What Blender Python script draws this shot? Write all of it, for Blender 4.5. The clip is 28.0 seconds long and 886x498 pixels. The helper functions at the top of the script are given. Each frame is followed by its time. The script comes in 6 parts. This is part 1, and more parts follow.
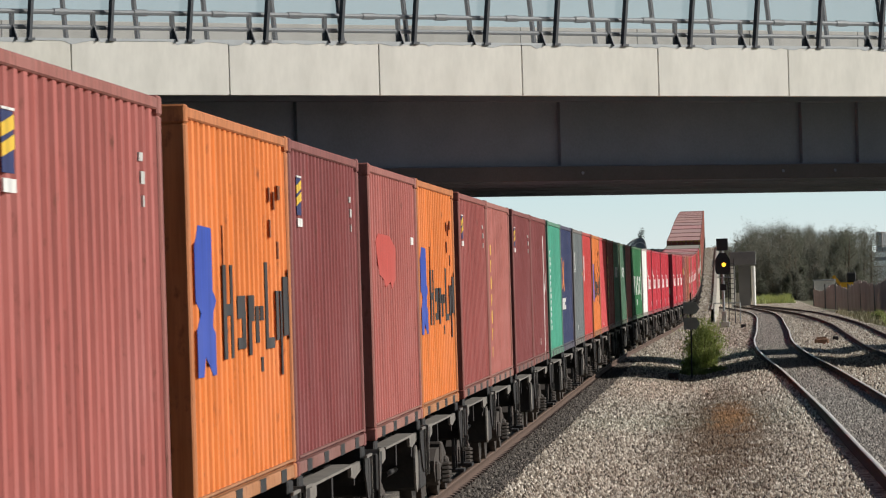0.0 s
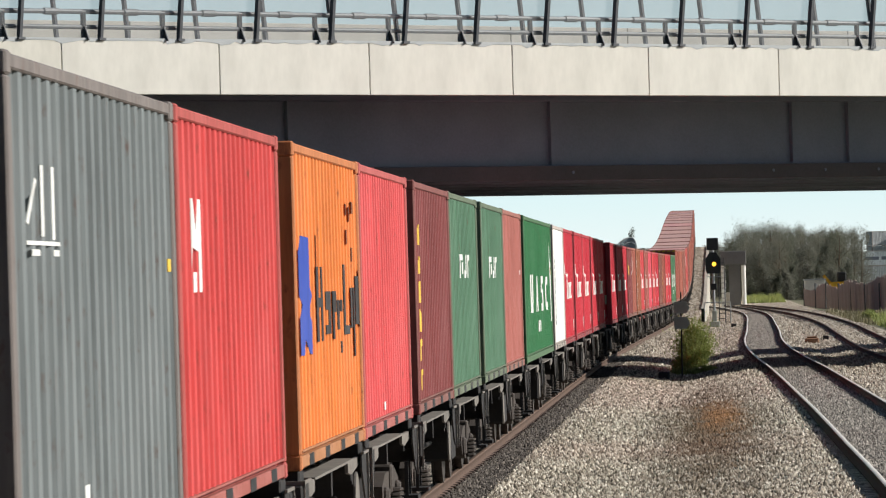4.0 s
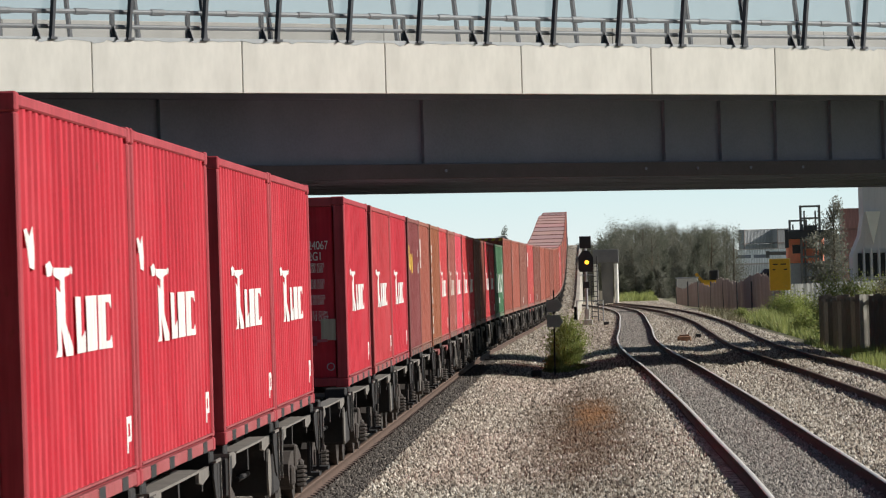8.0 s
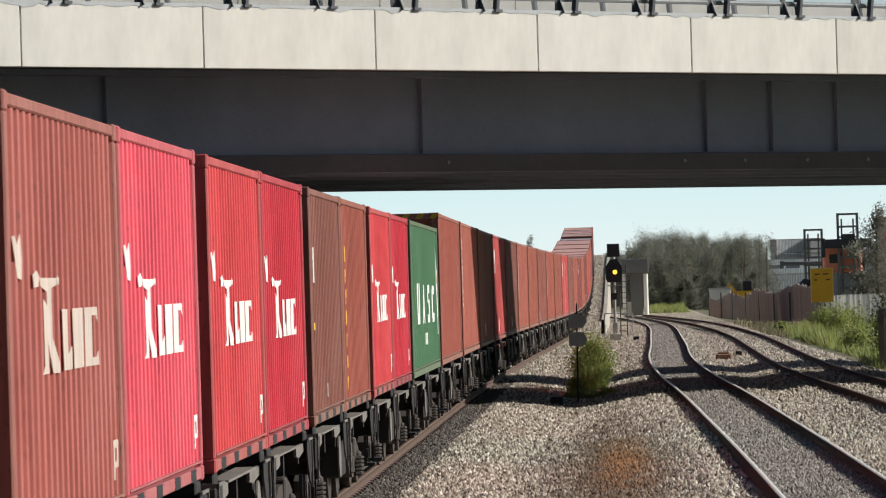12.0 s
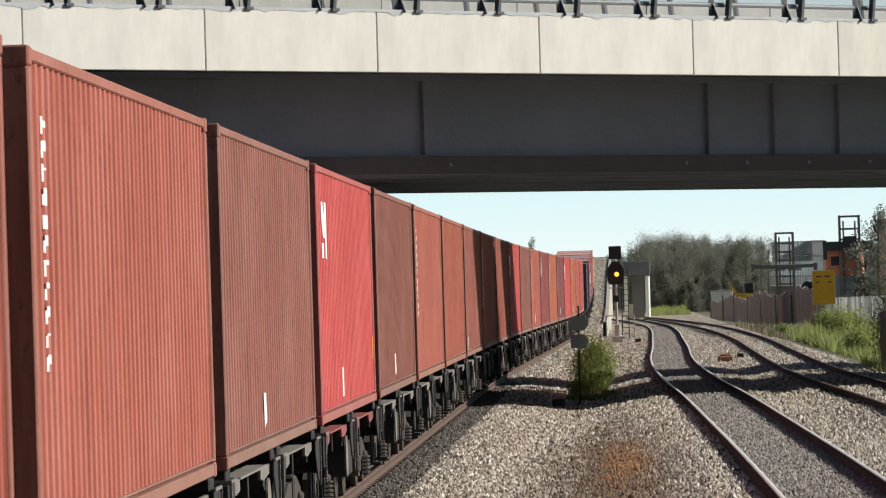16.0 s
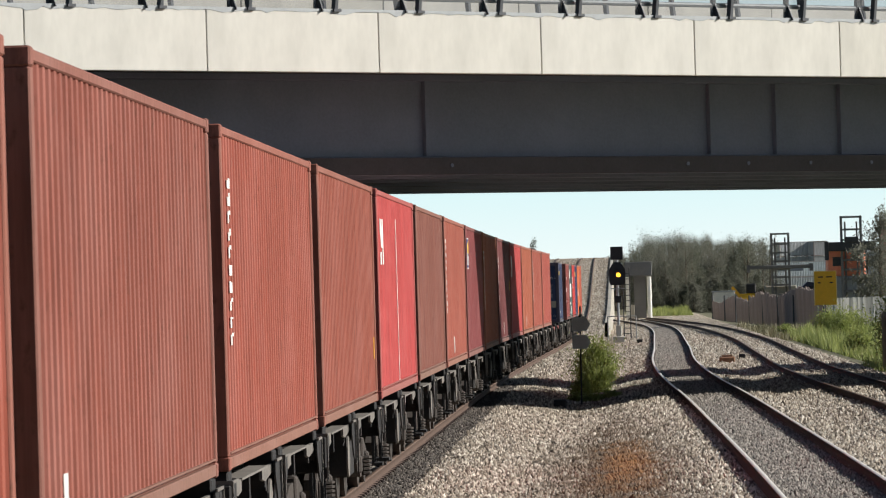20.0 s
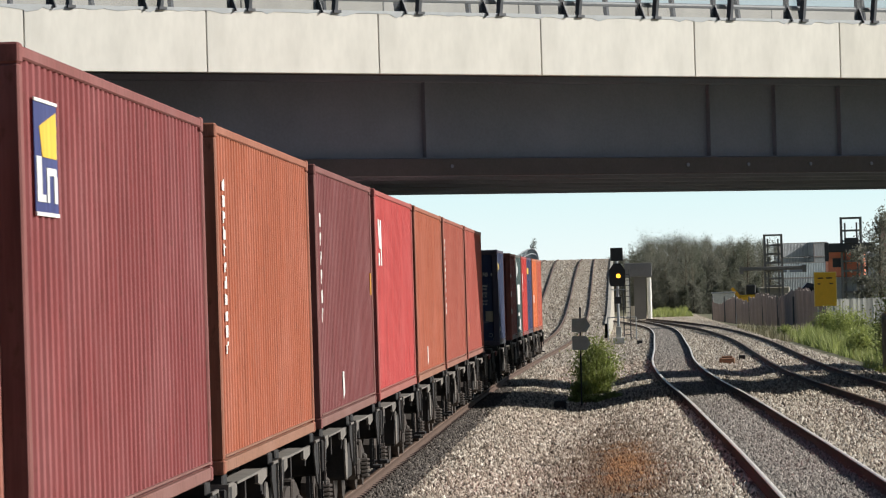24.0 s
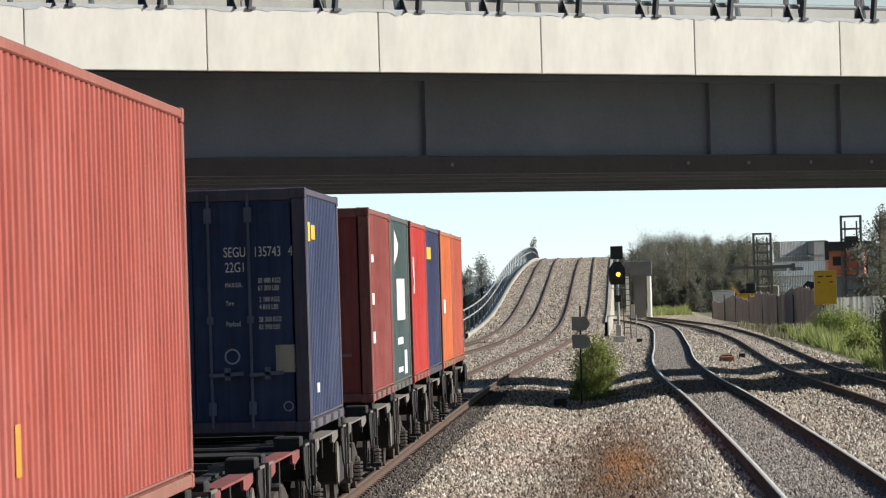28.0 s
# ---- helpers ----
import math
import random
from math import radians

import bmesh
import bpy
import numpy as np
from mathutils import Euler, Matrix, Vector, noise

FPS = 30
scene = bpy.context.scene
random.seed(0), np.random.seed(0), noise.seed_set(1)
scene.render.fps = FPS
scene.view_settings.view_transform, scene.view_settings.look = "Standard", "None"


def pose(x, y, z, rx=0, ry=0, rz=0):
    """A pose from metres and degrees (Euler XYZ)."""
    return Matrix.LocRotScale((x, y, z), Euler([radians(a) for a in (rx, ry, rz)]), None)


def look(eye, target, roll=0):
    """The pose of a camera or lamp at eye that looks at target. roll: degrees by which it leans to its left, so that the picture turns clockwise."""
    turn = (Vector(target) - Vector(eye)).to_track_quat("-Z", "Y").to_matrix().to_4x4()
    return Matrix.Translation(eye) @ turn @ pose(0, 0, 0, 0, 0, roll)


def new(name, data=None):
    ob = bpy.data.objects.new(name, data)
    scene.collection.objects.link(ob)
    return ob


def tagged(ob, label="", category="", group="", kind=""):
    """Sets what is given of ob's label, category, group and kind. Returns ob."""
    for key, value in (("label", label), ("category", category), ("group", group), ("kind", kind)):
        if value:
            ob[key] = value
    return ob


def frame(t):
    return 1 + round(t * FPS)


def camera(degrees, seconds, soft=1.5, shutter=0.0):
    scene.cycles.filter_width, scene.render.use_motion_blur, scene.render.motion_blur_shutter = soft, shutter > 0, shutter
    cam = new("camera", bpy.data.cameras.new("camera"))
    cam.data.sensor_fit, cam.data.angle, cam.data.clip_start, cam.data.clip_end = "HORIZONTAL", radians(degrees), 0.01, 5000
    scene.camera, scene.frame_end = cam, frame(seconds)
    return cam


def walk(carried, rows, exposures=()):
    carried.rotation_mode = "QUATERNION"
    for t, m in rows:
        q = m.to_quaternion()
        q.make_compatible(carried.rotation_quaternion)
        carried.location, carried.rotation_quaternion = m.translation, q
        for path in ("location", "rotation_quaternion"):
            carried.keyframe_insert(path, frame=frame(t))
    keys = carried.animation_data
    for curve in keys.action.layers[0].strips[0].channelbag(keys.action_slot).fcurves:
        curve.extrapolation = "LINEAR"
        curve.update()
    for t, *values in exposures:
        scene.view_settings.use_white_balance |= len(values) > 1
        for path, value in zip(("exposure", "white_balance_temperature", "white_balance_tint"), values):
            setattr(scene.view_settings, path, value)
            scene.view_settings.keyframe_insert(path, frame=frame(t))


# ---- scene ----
# Container train under a road bridge. Metres; y runs along the straight track, z = 0 is the top of its rails.
LENS = 10.182
cam = camera(LENS, 28.0, soft=1.15, shutter=0.1)

# seconds, place along the track, yaw, pitch
CAMERA_ROWS = [
    (0, -20.55, 3.23, 0.416), (0.5, -20.55, 3.256, 0.417), (1, -20.55, 3.256, 0.417), (1.5, -20.55, 3.269, 0.43),
    (2, -20.55, 3.269, 0.43), (2.5, -20.55, 3.269, 0.437), (3, -20.55, 3.275, 0.437), (3.5, -20.55, 3.269, 0.411),
    (4, -20.55, 3.119, 0.406), (4.1, -20.55, 3.028, 0.403), (4.2, -20.55, 2.846, 0.398), (4.3, -20.55, 2.598, 0.391),
    (4.4, -20.55, 2.39, 0.384), (4.5, -20.55, 2.312, 0.382), (5, -20.55, 2.103, 0.369), (5.5, -20.55, 1.875, 0.356),
    (6, -20.55, 1.725, 0.352), (6.5, -20.55, 1.654, 0.343), (7, -20.55, 1.601, 0.322), (7.5, -20.55, 1.673, 0.324),
    (8, -20.55, 1.654, 0.343), (8.5, -20.55, 1.66, 0.35), (9, -20.55, 1.634, 0.329), (9.5, -18.46, 1.672, 0.365),
    (10, -6.79, 1.84, 0.426), (10.5, 0, 1.96, 0.468), (11, 0, 1.973, 0.469), (11.5, 0, 1.973, 0.475),
    (12, 0, 1.979, 0.475), (12.5, 0, 1.979, 0.488), (14.5, 0, 1.992, 0.502), (15, 0, 1.992, 0.502),
    (15.5, 0, 1.999, 0.509), (16, 0, 1.999, 0.502), (16.5, 0, 2.012, 0.502), (17, 0, 2.012, 0.509),
    (18, 0, 2.012, 0.509), (19, 0, 2.018, 0.509), (20, 0, 2.018, 0.509), (20.5, 0, 2.018, 0.548),
    (21, 0, 2.018, 0.548), (21.5, 0, 2.018, 0.548), (22.5, 0, 2.025, 0.522), (23.5, 0, 2.031, 0.51),
    (24, 0, 2.018, 0.522), (24.5, 0, 2.018, 0.529), (25, 0, 2.031, 0.542), (25.5, 0, 2.018, 0.529),
    (26, 0, 2.031, 0.523), (26.5, 0, 2.018, 0.529), (27, 0, 2.018, 0.522), (27.5, 0, 2.018, 0.503),
    (28, 0, 2.018, 0.503),
]
EXPOSURE = 0.38
walk(cam, [(t, pose(0, y, 2.65, 90 + pitch, 1.7, yaw)) for t, y, yaw, pitch in CAMERA_ROWS],
     exposures=[(0, EXPOSURE - 0.34), (1, EXPOSURE - 0.20), (2, EXPOSURE - 0.20), (3, EXPOSURE - 0.12), (4, EXPOSURE - 0.08), (7, EXPOSURE - 0.18), (9, EXPOSURE - 0.16), (10.5, EXPOSURE - 0.06), (12, EXPOSURE - 0.15), (15, EXPOSURE - 0.06), (21, EXPOSURE - 0.04), (25, EXPOSURE - 0.04), (27, EXPOSURE - 0.14), (28, EXPOSURE + 0.06)])

# ---- light ----
SUN_AZIMUTH, SUN_HEIGHT = radians(8), radians(27.5)   # from the right of the track, a little ahead
to_sun = Vector((math.cos(SUN_HEIGHT) * math.cos(SUN_AZIMUTH), math.cos(SUN_HEIGHT) * math.sin(SUN_AZIMUTH), math.sin(SUN_HEIGHT)))
world = bpy.data.worlds.new("sky")
scene.world = world
world.use_nodes = True
wn = world.node_tree.nodes
sky = wn.new("ShaderNodeTexSky")
sky.sky_type, sky.sun_disc = "NISHITA", False
sky.sun_elevation, sky.sun_rotation = SUN_HEIGHT, math.atan2(to_sun.x, to_sun.y)
sky.air_density, sky.dust_density, sky.ozone_density = 1.0, 0.6, 2.0
wn["Background"].inputs["Strength"].default_value = 0.046
world.node_tree.links.new(sky.outputs[0], wn["Background"].inputs["Color"])
sun_data = bpy.data.lights.new("sun", "SUN")
sun_data.energy, sun_data.angle, sun_data.color = 5.0, radians(0.45), (1.0, 0.965, 0.90)
sun = new("sun", sun_data)
sun.matrix_basis = look((60, 0, 60), Vector((60, 0, 60)) - to_sun)


# ---- materials ----
def lin(r, g, b):
    """Linear colour from 0..255 values."""
    return tuple((c / 255 / 12.92) if c / 255 <= 0.04045 else ((c / 255 + 0.055) / 1.055) ** 2.4 for c in (r, g, b))


def base_material(name, rough=0.6, metal=0.0):
    m = bpy.data.materials.new(name)
    m.use_nodes = True
    n = m.node_tree.nodes
    b = n["Principled BSDF"]
    b.inputs["Roughness"].default_value, b.inputs["Metallic"].default_value = rough, metal
    return m, n, m.node_tree.links, b


def coords(n, l, scale, kind="Object"):
    tc, mp = n.new("ShaderNodeTexCoord"), n.new("ShaderNodeMapping")
    mp.inputs["Scale"].default_value = scale
    l.new(tc.outputs[kind], mp.inputs["Vector"])
    return mp.outputs["Vector"]


def noise_tex(n, l, vec, scale, detail=4, rough=0.6):
    t = n.new("ShaderNodeTexNoise")
    t.inputs["Scale"].default_value, t.inputs["Detail"].default_value, t.inputs["Roughness"].default_value = scale, detail, rough
    l.new(vec, t.inputs["Vector"])
    return t.outputs["Fac"]


def ramp(n, l, fac, stops):
    r = n.new("ShaderNodeValToRGB")
    while len(r.color_ramp.elements) < len(stops):
        r.color_ramp.elements.new(0.5)
    for e, (p, c) in zip(r.color_ramp.elements, stops):
        e.position, e.color = p, (*c, 1) if len(c) == 3 else c
    l.new(fac, r.inputs["Fac"])
    return r.outputs["Color"]


def mix(n, l, fac, a, b, blend="MIX"):
    m = n.new("ShaderNodeMix")
    m.data_type, m.blend_type = "RGBA", blend
    for sock, v in ((m.inputs[0], fac), (m.inputs[6], a), (m.inputs[7], b)):
        if isinstance(v, (int, float)):
            sock.default_value = v
        elif isinstance(v, tuple):
            sock.default_value = (*v, 1)
        else:
            l.new(v, sock)
    return m.outputs[2]


def bump(n, l, b, height, strength=0.3, distance=0.02):
    bp = n.new("ShaderNodeBump")
    bp.inputs["Strength"].default_value, bp.inputs["Distance"].default_value = strength, distance
    l.new(height, bp.inputs["Height"])
    l.new(bp.outputs["Normal"], b.inputs["Normal"])


def surface(name, rgb, rough=0.7, metal=0.0, vary=0.25, grain=6.0, fine=60.0, bumpy=0.15, stretch=(1, 1, 1), per_object=0.08):
    """A worn plain surface: colour varied at two scales and from piece to piece, with fine relief."""
    m, n, l, b = base_material(name, rough, metal)
    v = coords(n, l, stretch)
    big, small = noise_tex(n, l, v, grain, 5), noise_tex(n, l, v, fine, 3)
    dark, light = tuple(c * (1 - vary) for c in rgb), tuple(min(1, c * (1 + vary)) for c in rgb)
    c = ramp(n, l, big, [(0.3, dark), (0.7, light)])
    c = mix(n, l, 0.35, c, ramp(n, l, small, [(0.35, dark), (0.65, light)]))
    oi = n.new("ShaderNodeObjectInfo")
    c = mix(n, l, per_object, c, ramp(n, l, oi.outputs["Random"], [(0, (0, 0, 0)), (1, (1, 1, 1))]), "OVERLAY")
    l.new(c, b.inputs["Base Color"])
    bump(n, l, b, small, bumpy, 0.01)
    return m


PAINTS = {}


def paint(rgb, name="container_paint", rust=0.5, rough=0.58, gloss=0.18):
    """Weathered container paint: vertical run-off streaks, faded patches and rust freckles."""
    key = (rgb, rust, rough, gloss)
    if key in PAINTS:
        return PAINTS[key]
    c0 = tuple(0.94 * v + 0.016 for v in lin(*rgb))
    m, n, l, b = base_material(name, rough)
    b.inputs["Specular IOR Level"].default_value = gloss
    streak = noise_tex(n, l, coords(n, l, (3, 5.0, 0.22)), 3.0, 6, 0.65)
    cloud = noise_tex(n, l, coords(n, l, (0.5, 0.5, 0.6)), 1.3, 4)
    fleck = noise_tex(n, l, coords(n, l, (1, 1, 0.5)), 9.0, 8, 0.7)
    faded = tuple(0.84 * v + 0.16 * (0.30 + 0.2 * v) for v in c0)
    dark = tuple(v * 0.62 for v in c0)
    c = mix(n, l, ramp(n, l, streak, [(0.36, (0, 0, 0)), (0.66, (1, 1, 1))]), dark, c0)
    c = mix(n, l, ramp(n, l, cloud, [(0.45, (0, 0, 0)), (0.75, (0.7, 0.7, 0.7))]), c, faded)
    rusty = ramp(n, l, fleck, [(0.60 - 0.05 * rust, (0, 0, 0)), (0.72, (rust, rust, rust))])
    c = mix(n, l, rusty, c, (0.10, 0.045, 0.028))
    l.new(c, b.inputs["Base Color"])
    rr = n.new("ShaderNodeMapRange")
    rr.inputs["To Min"].default_value, rr.inputs["To Max"].default_value = rough - 0.08, rough + 0.25
    l.new(cloud, rr.inputs["Value"])
    l.new(rr.outputs[0], b.inputs["Roughness"])
    bump(n, l, b, fleck, 0.08, 0.01)
    PAINTS[key] = m
    return m


def flat_paint(rgb, name="marking_paint"):
    return paint(rgb, name, 0.25, 0.55)


CONCRETE = surface("pale_concrete", lin(200, 197, 188), 0.85, 0, 0.16, 0.7, 2.6, 0.2, (1.0, 1.0, 0.45), 0.08)
GIRDER = surface("dark_girder_paint", lin(120, 126, 141), 0.9, 0, 0.15, 0.6, 18, 0.1)
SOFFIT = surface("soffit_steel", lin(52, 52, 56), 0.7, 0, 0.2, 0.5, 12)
GALV = surface("galvanised_steel", lin(158, 162, 164), 0.55, 0.25, 0.15, 3, 30)
DARK_STEEL = surface("dark_painted_steel", lin(58, 60, 64), 0.55, 0.2, 0.2, 3, 30)
WAGON = surface("grimy_wagon_steel", lin(40, 38, 38), 0.75, 0.2, 0.35, 2.5, 25, 0.3)
# dusty steel, with the sun on flanges and edges also in its tone
WAGON_LIGHT = surface("dusty_sunlit_wagon_steel", lin(112, 107, 101), 0.8, 0.1, 0.3, 2.5, 25, 0.3)
WAGON_RED = surface("faded_red_wagon_steel", lin(128, 68, 64), 0.75, 0.1, 0.3, 2.5, 25, 0.3)
BOGIE = surface("bogie_iron", lin(62, 55, 50), 0.8, 0.15, 0.35, 5, 40, 0.4)
WHEEL = surface("wheel_steel", lin(58, 52, 48), 0.6, 0.2, 0.3, 5, 40)
# near-white base colour paints in the sky's sheen on polished heads
RAIL_TOP = surface("polished_sheen_rail_head", lin(228, 221, 211), 0.42, 0.25, 0.1, 3, 40, 0.05, (20, 0.3, 20))
# rust tone, darkened in the colour for the shaded rail sides
RAIL_SIDE = surface("rusty_shaded_rail", lin(58, 45, 40), 0.85, 0.2, 0.3, 4, 40, 0.3)
RAIL_DULL = surface("dull_rail_head", lin(104, 84, 71), 0.6, 0.2, 0.2, 3, 40, 0.05, (20, 0.3, 20))
RAIL_RUST = surface("orange_rusted_rail", lin(80, 62, 52), 0.9, 0.1, 0.3, 4, 40, 0.3)
SLEEPER = surface("weathered_sleeper", lin(92, 86, 78), 0.9, 0, 0.25, 4, 40, 0.4)
SIGN_YELLOW = surface("yellow_sign_face", lin(226, 172, 40), 0.6, 0, 0.12, 2, 20)
WHITE = surface("white_paint", lin(222, 222, 216), 0.6, 0, 0.12, 2, 20)
BLACK = surface("black_paint", lin(30, 30, 32), 0.55, 0, 0.25, 4, 30)
RUBBER = surface("black_hose", lin(34, 34, 36), 0.6, 0, 0.2, 5, 30)
BARK = surface("bark", lin(92, 80, 66), 0.95, 0, 0.35, 3, 20, 0.5, (1, 1, 0.3))


def stain(n, l, c, v, spots):
    """Lays uneven stained patches over a colour."""
    for (x, y, rx, ry), rgb in spots:
        mp = n.new("ShaderNodeMapping")
        mp.inputs["Location"].default_value = (-x / rx, -y / ry, 0)
        mp.inputs["Scale"].default_value = (1 / rx, 1 / ry, 0)
        l.new(v, mp.inputs["Vector"])
        ln = n.new("ShaderNodeVectorMath")
        ln.operation = "LENGTH"
        l.new(mp.outputs["Vector"], ln.inputs[0])
        ad = n.new("ShaderNodeMath")
        ad.operation = "MULTIPLY_ADD"
        l.new(noise_tex(n, l, v, 1.3, 8, 0.75), ad.inputs[0])
        ad.inputs[1].default_value = 2.2
        l.new(ln.outputs["Value"], ad.inputs[2])
        half = n.new("ShaderNodeMath")
        half.operation = "MULTIPLY"
        half.inputs[1].default_value = 0.55
        l.new(ad.outputs[0], half.inputs[0])
        f = ramp(n, l, half.outputs[0], [(0.62, (0.9, 0.9, 0.9)), (1.0, (0, 0, 0))])
        c = mix(n, l, f, c, rgb, "MIX")
    return c


def ballast_material(name, stops, spots=(), stone=21.0):
    """Crushed stone: a colour for each stone, with gaps and relief."""
    m, n, l, b = base_material(name, 0.92)
    v = coords(n, l, (1, 1, 1))
    vo = n.new("ShaderNodeTexVoronoi")
    vo.inputs["Scale"].default_value = stone
    l.new(v, vo.inputs["Vector"])
    sep = n.new("ShaderNodeSeparateColor")
    l.new(vo.outputs["Color"], sep.inputs[0])
    c = ramp(n, l, sep.outputs[0], stops)
    big = noise_tex(n, l, v, 0.22, 4)
    c = mix(n, l, 0.55, c, ramp(n, l, big, [(0.3, (0.30, 0.29, 0.28)), (0.7, (0.72, 0.70, 0.67))]), "SOFT_LIGHT")
    l.new(c, b.inputs["Base Color"])
    cv = n.new("ShaderNodeTexVoronoi")
    cv.inputs["Scale"].default_value = stone * 0.3
    l.new(v, cv.inputs["Vector"])
    cs = n.new("ShaderNodeSeparateColor")
    l.new(cv.outputs["Color"], cs.inputs[0])
    c = mix(n, l, 0.5, c, ramp(n, l, cs.outputs[1], [(0.0, (0.16, 0.15, 0.14)), (1.0, (0.92, 0.90, 0.86))]), "OVERLAY")
    l.new(stain(n, l, c, v, spots), b.inputs["Base Color"])
    bump(n, l, b, vo.outputs["Distance"], 0.9, 0.05)
    return m


PALE_STOPS = [(0.0, lin(80, 71, 63)), (0.3, lin(138, 126, 111)), (0.7, lin(180, 168, 151)), (1.0, lin(214, 206, 193))]
DARK_STOPS = [(0.0, lin(90, 84, 79)), (0.5, lin(138, 131, 123)), (1.0, lin(174, 166, 156))]
# oily brown and rusty patches in the ballast between the tracks: (x, y, half width, half length)
STAINS = [((-0.15, 72, 2.0, 66), lin(82, 70, 56)), ((-0.10, 76, 1.5, 44), lin(104, 80, 58)), ((0.10, 80, 0.75, 20), lin(142, 100, 62))]
BALLAST = ballast_material("pale_ballast", PALE_STOPS, STAINS)
BALLAST_DARK = ballast_material("grimy_ballast", DARK_STOPS)


def stone_material(name, stops, spots):
    """Loose stones, each of its own shade; stained round the given spots."""
    m, n, l, b = base_material(name, 0.9)
    g = n.new("ShaderNodeNewGeometry")
    c = ramp(n, l, g.outputs["Random Per Island"], stops)
    v = coords(n, l, (1, 1, 1))
    tint = ramp(n, l, g.outputs["Random Per Island"], [(0, (0.6, 0.6, 0.6)), (0.4, (1.0, 1.0, 1.0)), (1, (1.35, 1.35, 1.35))])
    if spots:
        c = mix(n, l, 0.6, stain(n, l, c, v, spots), tint, "MULTIPLY")
    l.new(c, b.inputs["Base Color"])
    bump(n, l, b, noise_tex(n, l, v, 60, 3), 0.3, 0.01)
    return m


def leaf_material(name, a, b_rgb, trans=0.25):
    m, n, l, b = base_material(name, 0.6)
    g = n.new("ShaderNodeNewGeometry")
    c = ramp(n, l, g.outputs["Random Per Island"], [(0, a), (1, b_rgb)])
    big = noise_tex(n, l, coords(n, l, (1, 1, 1)), 0.5, 3)
    c = mix(n, l, 0.4, c, ramp(n, l, big, [(0.35, tuple(v * 0.7 for v in a)), (0.65, b_rgb)]))
    l.new(c, b.inputs["Base Color"])
    t = n.new("ShaderNodeBsdfTranslucent")
    l.new(c, t.inputs["Color"])
    mx = n.new("ShaderNodeMixShader")
    mx.inputs[0].default_value = trans
    l.new(b.outputs[0], mx.inputs[1])
    l.new(t.outputs[0], mx.inputs[2])
    l.new(mx.outputs[0], n["Material Output"].inputs["Surface"])
    return m


# leaf tone lightened and greyed to hold the haze over distant trees
LEAF_FAR = leaf_material("hazed_grey_green_foliage", (0.165, 0.17, 0.135), (0.22, 0.217, 0.17), 0.62)
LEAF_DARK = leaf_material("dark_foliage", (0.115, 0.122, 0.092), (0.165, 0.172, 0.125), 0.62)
# palest leaf tone, with thicker haze mixed into its colour
LEAF_HAZE = leaf_material("haze_paled_foliage", (0.25, 0.275, 0.25), (0.31, 0.33, 0.30), 0.62)
LEAF_SHRUB = leaf_material("shrub_foliage", (0.20, 0.25, 0.06), (0.42, 0.46, 0.15), 0.5)
GRASS = leaf_material("bright_grass", (0.17, 0.22, 0.055), (0.40, 0.43, 0.15), 0.5)
DRY_GRASS = leaf_material("dry_grass", (0.15, 0.135, 0.07), (0.28, 0.255, 0.15), 0.3)


def screen_material():
    """Fine woven wire screen: half open."""
    m, n, l, b = base_material("woven_wire_screen", 0.6, 0.15)
    b.inputs["Base Color"].default_value = (*lin(120, 123, 126), 1)
    t = n.new("ShaderNodeBsdfTransparent")
    mx = n.new("ShaderNodeMixShader")
    v = coords(n, l, (1, 1, 1))
    fac = n.new("ShaderNodeMapRange")
    fac.inputs["To Min"].default_value, fac.inputs["To Max"].default_value = 0.38, 0.48
    l.new(noise_tex(n, l, v, 0.8, 3), fac.inputs["Value"])
    l.new(fac.outputs[0], mx.inputs[0])
    l.new(t.outputs[0], mx.inputs[1])
    l.new(b.outputs[0], mx.inputs[2])
    l.new(mx.outputs[0], n["Material Output"].inputs["Surface"])
    return m


SCREEN = screen_material()


def glow_material(name, rgb, strength):
    m, n, l, b = base_material(name, 0.3)
    b.inputs["Base Color"].default_value = (*rgb, 1)
    b.inputs["Emission Color"].default_value = (*rgb, 1)
    b.inputs["Emission Strength"].default_value = strength
    return m


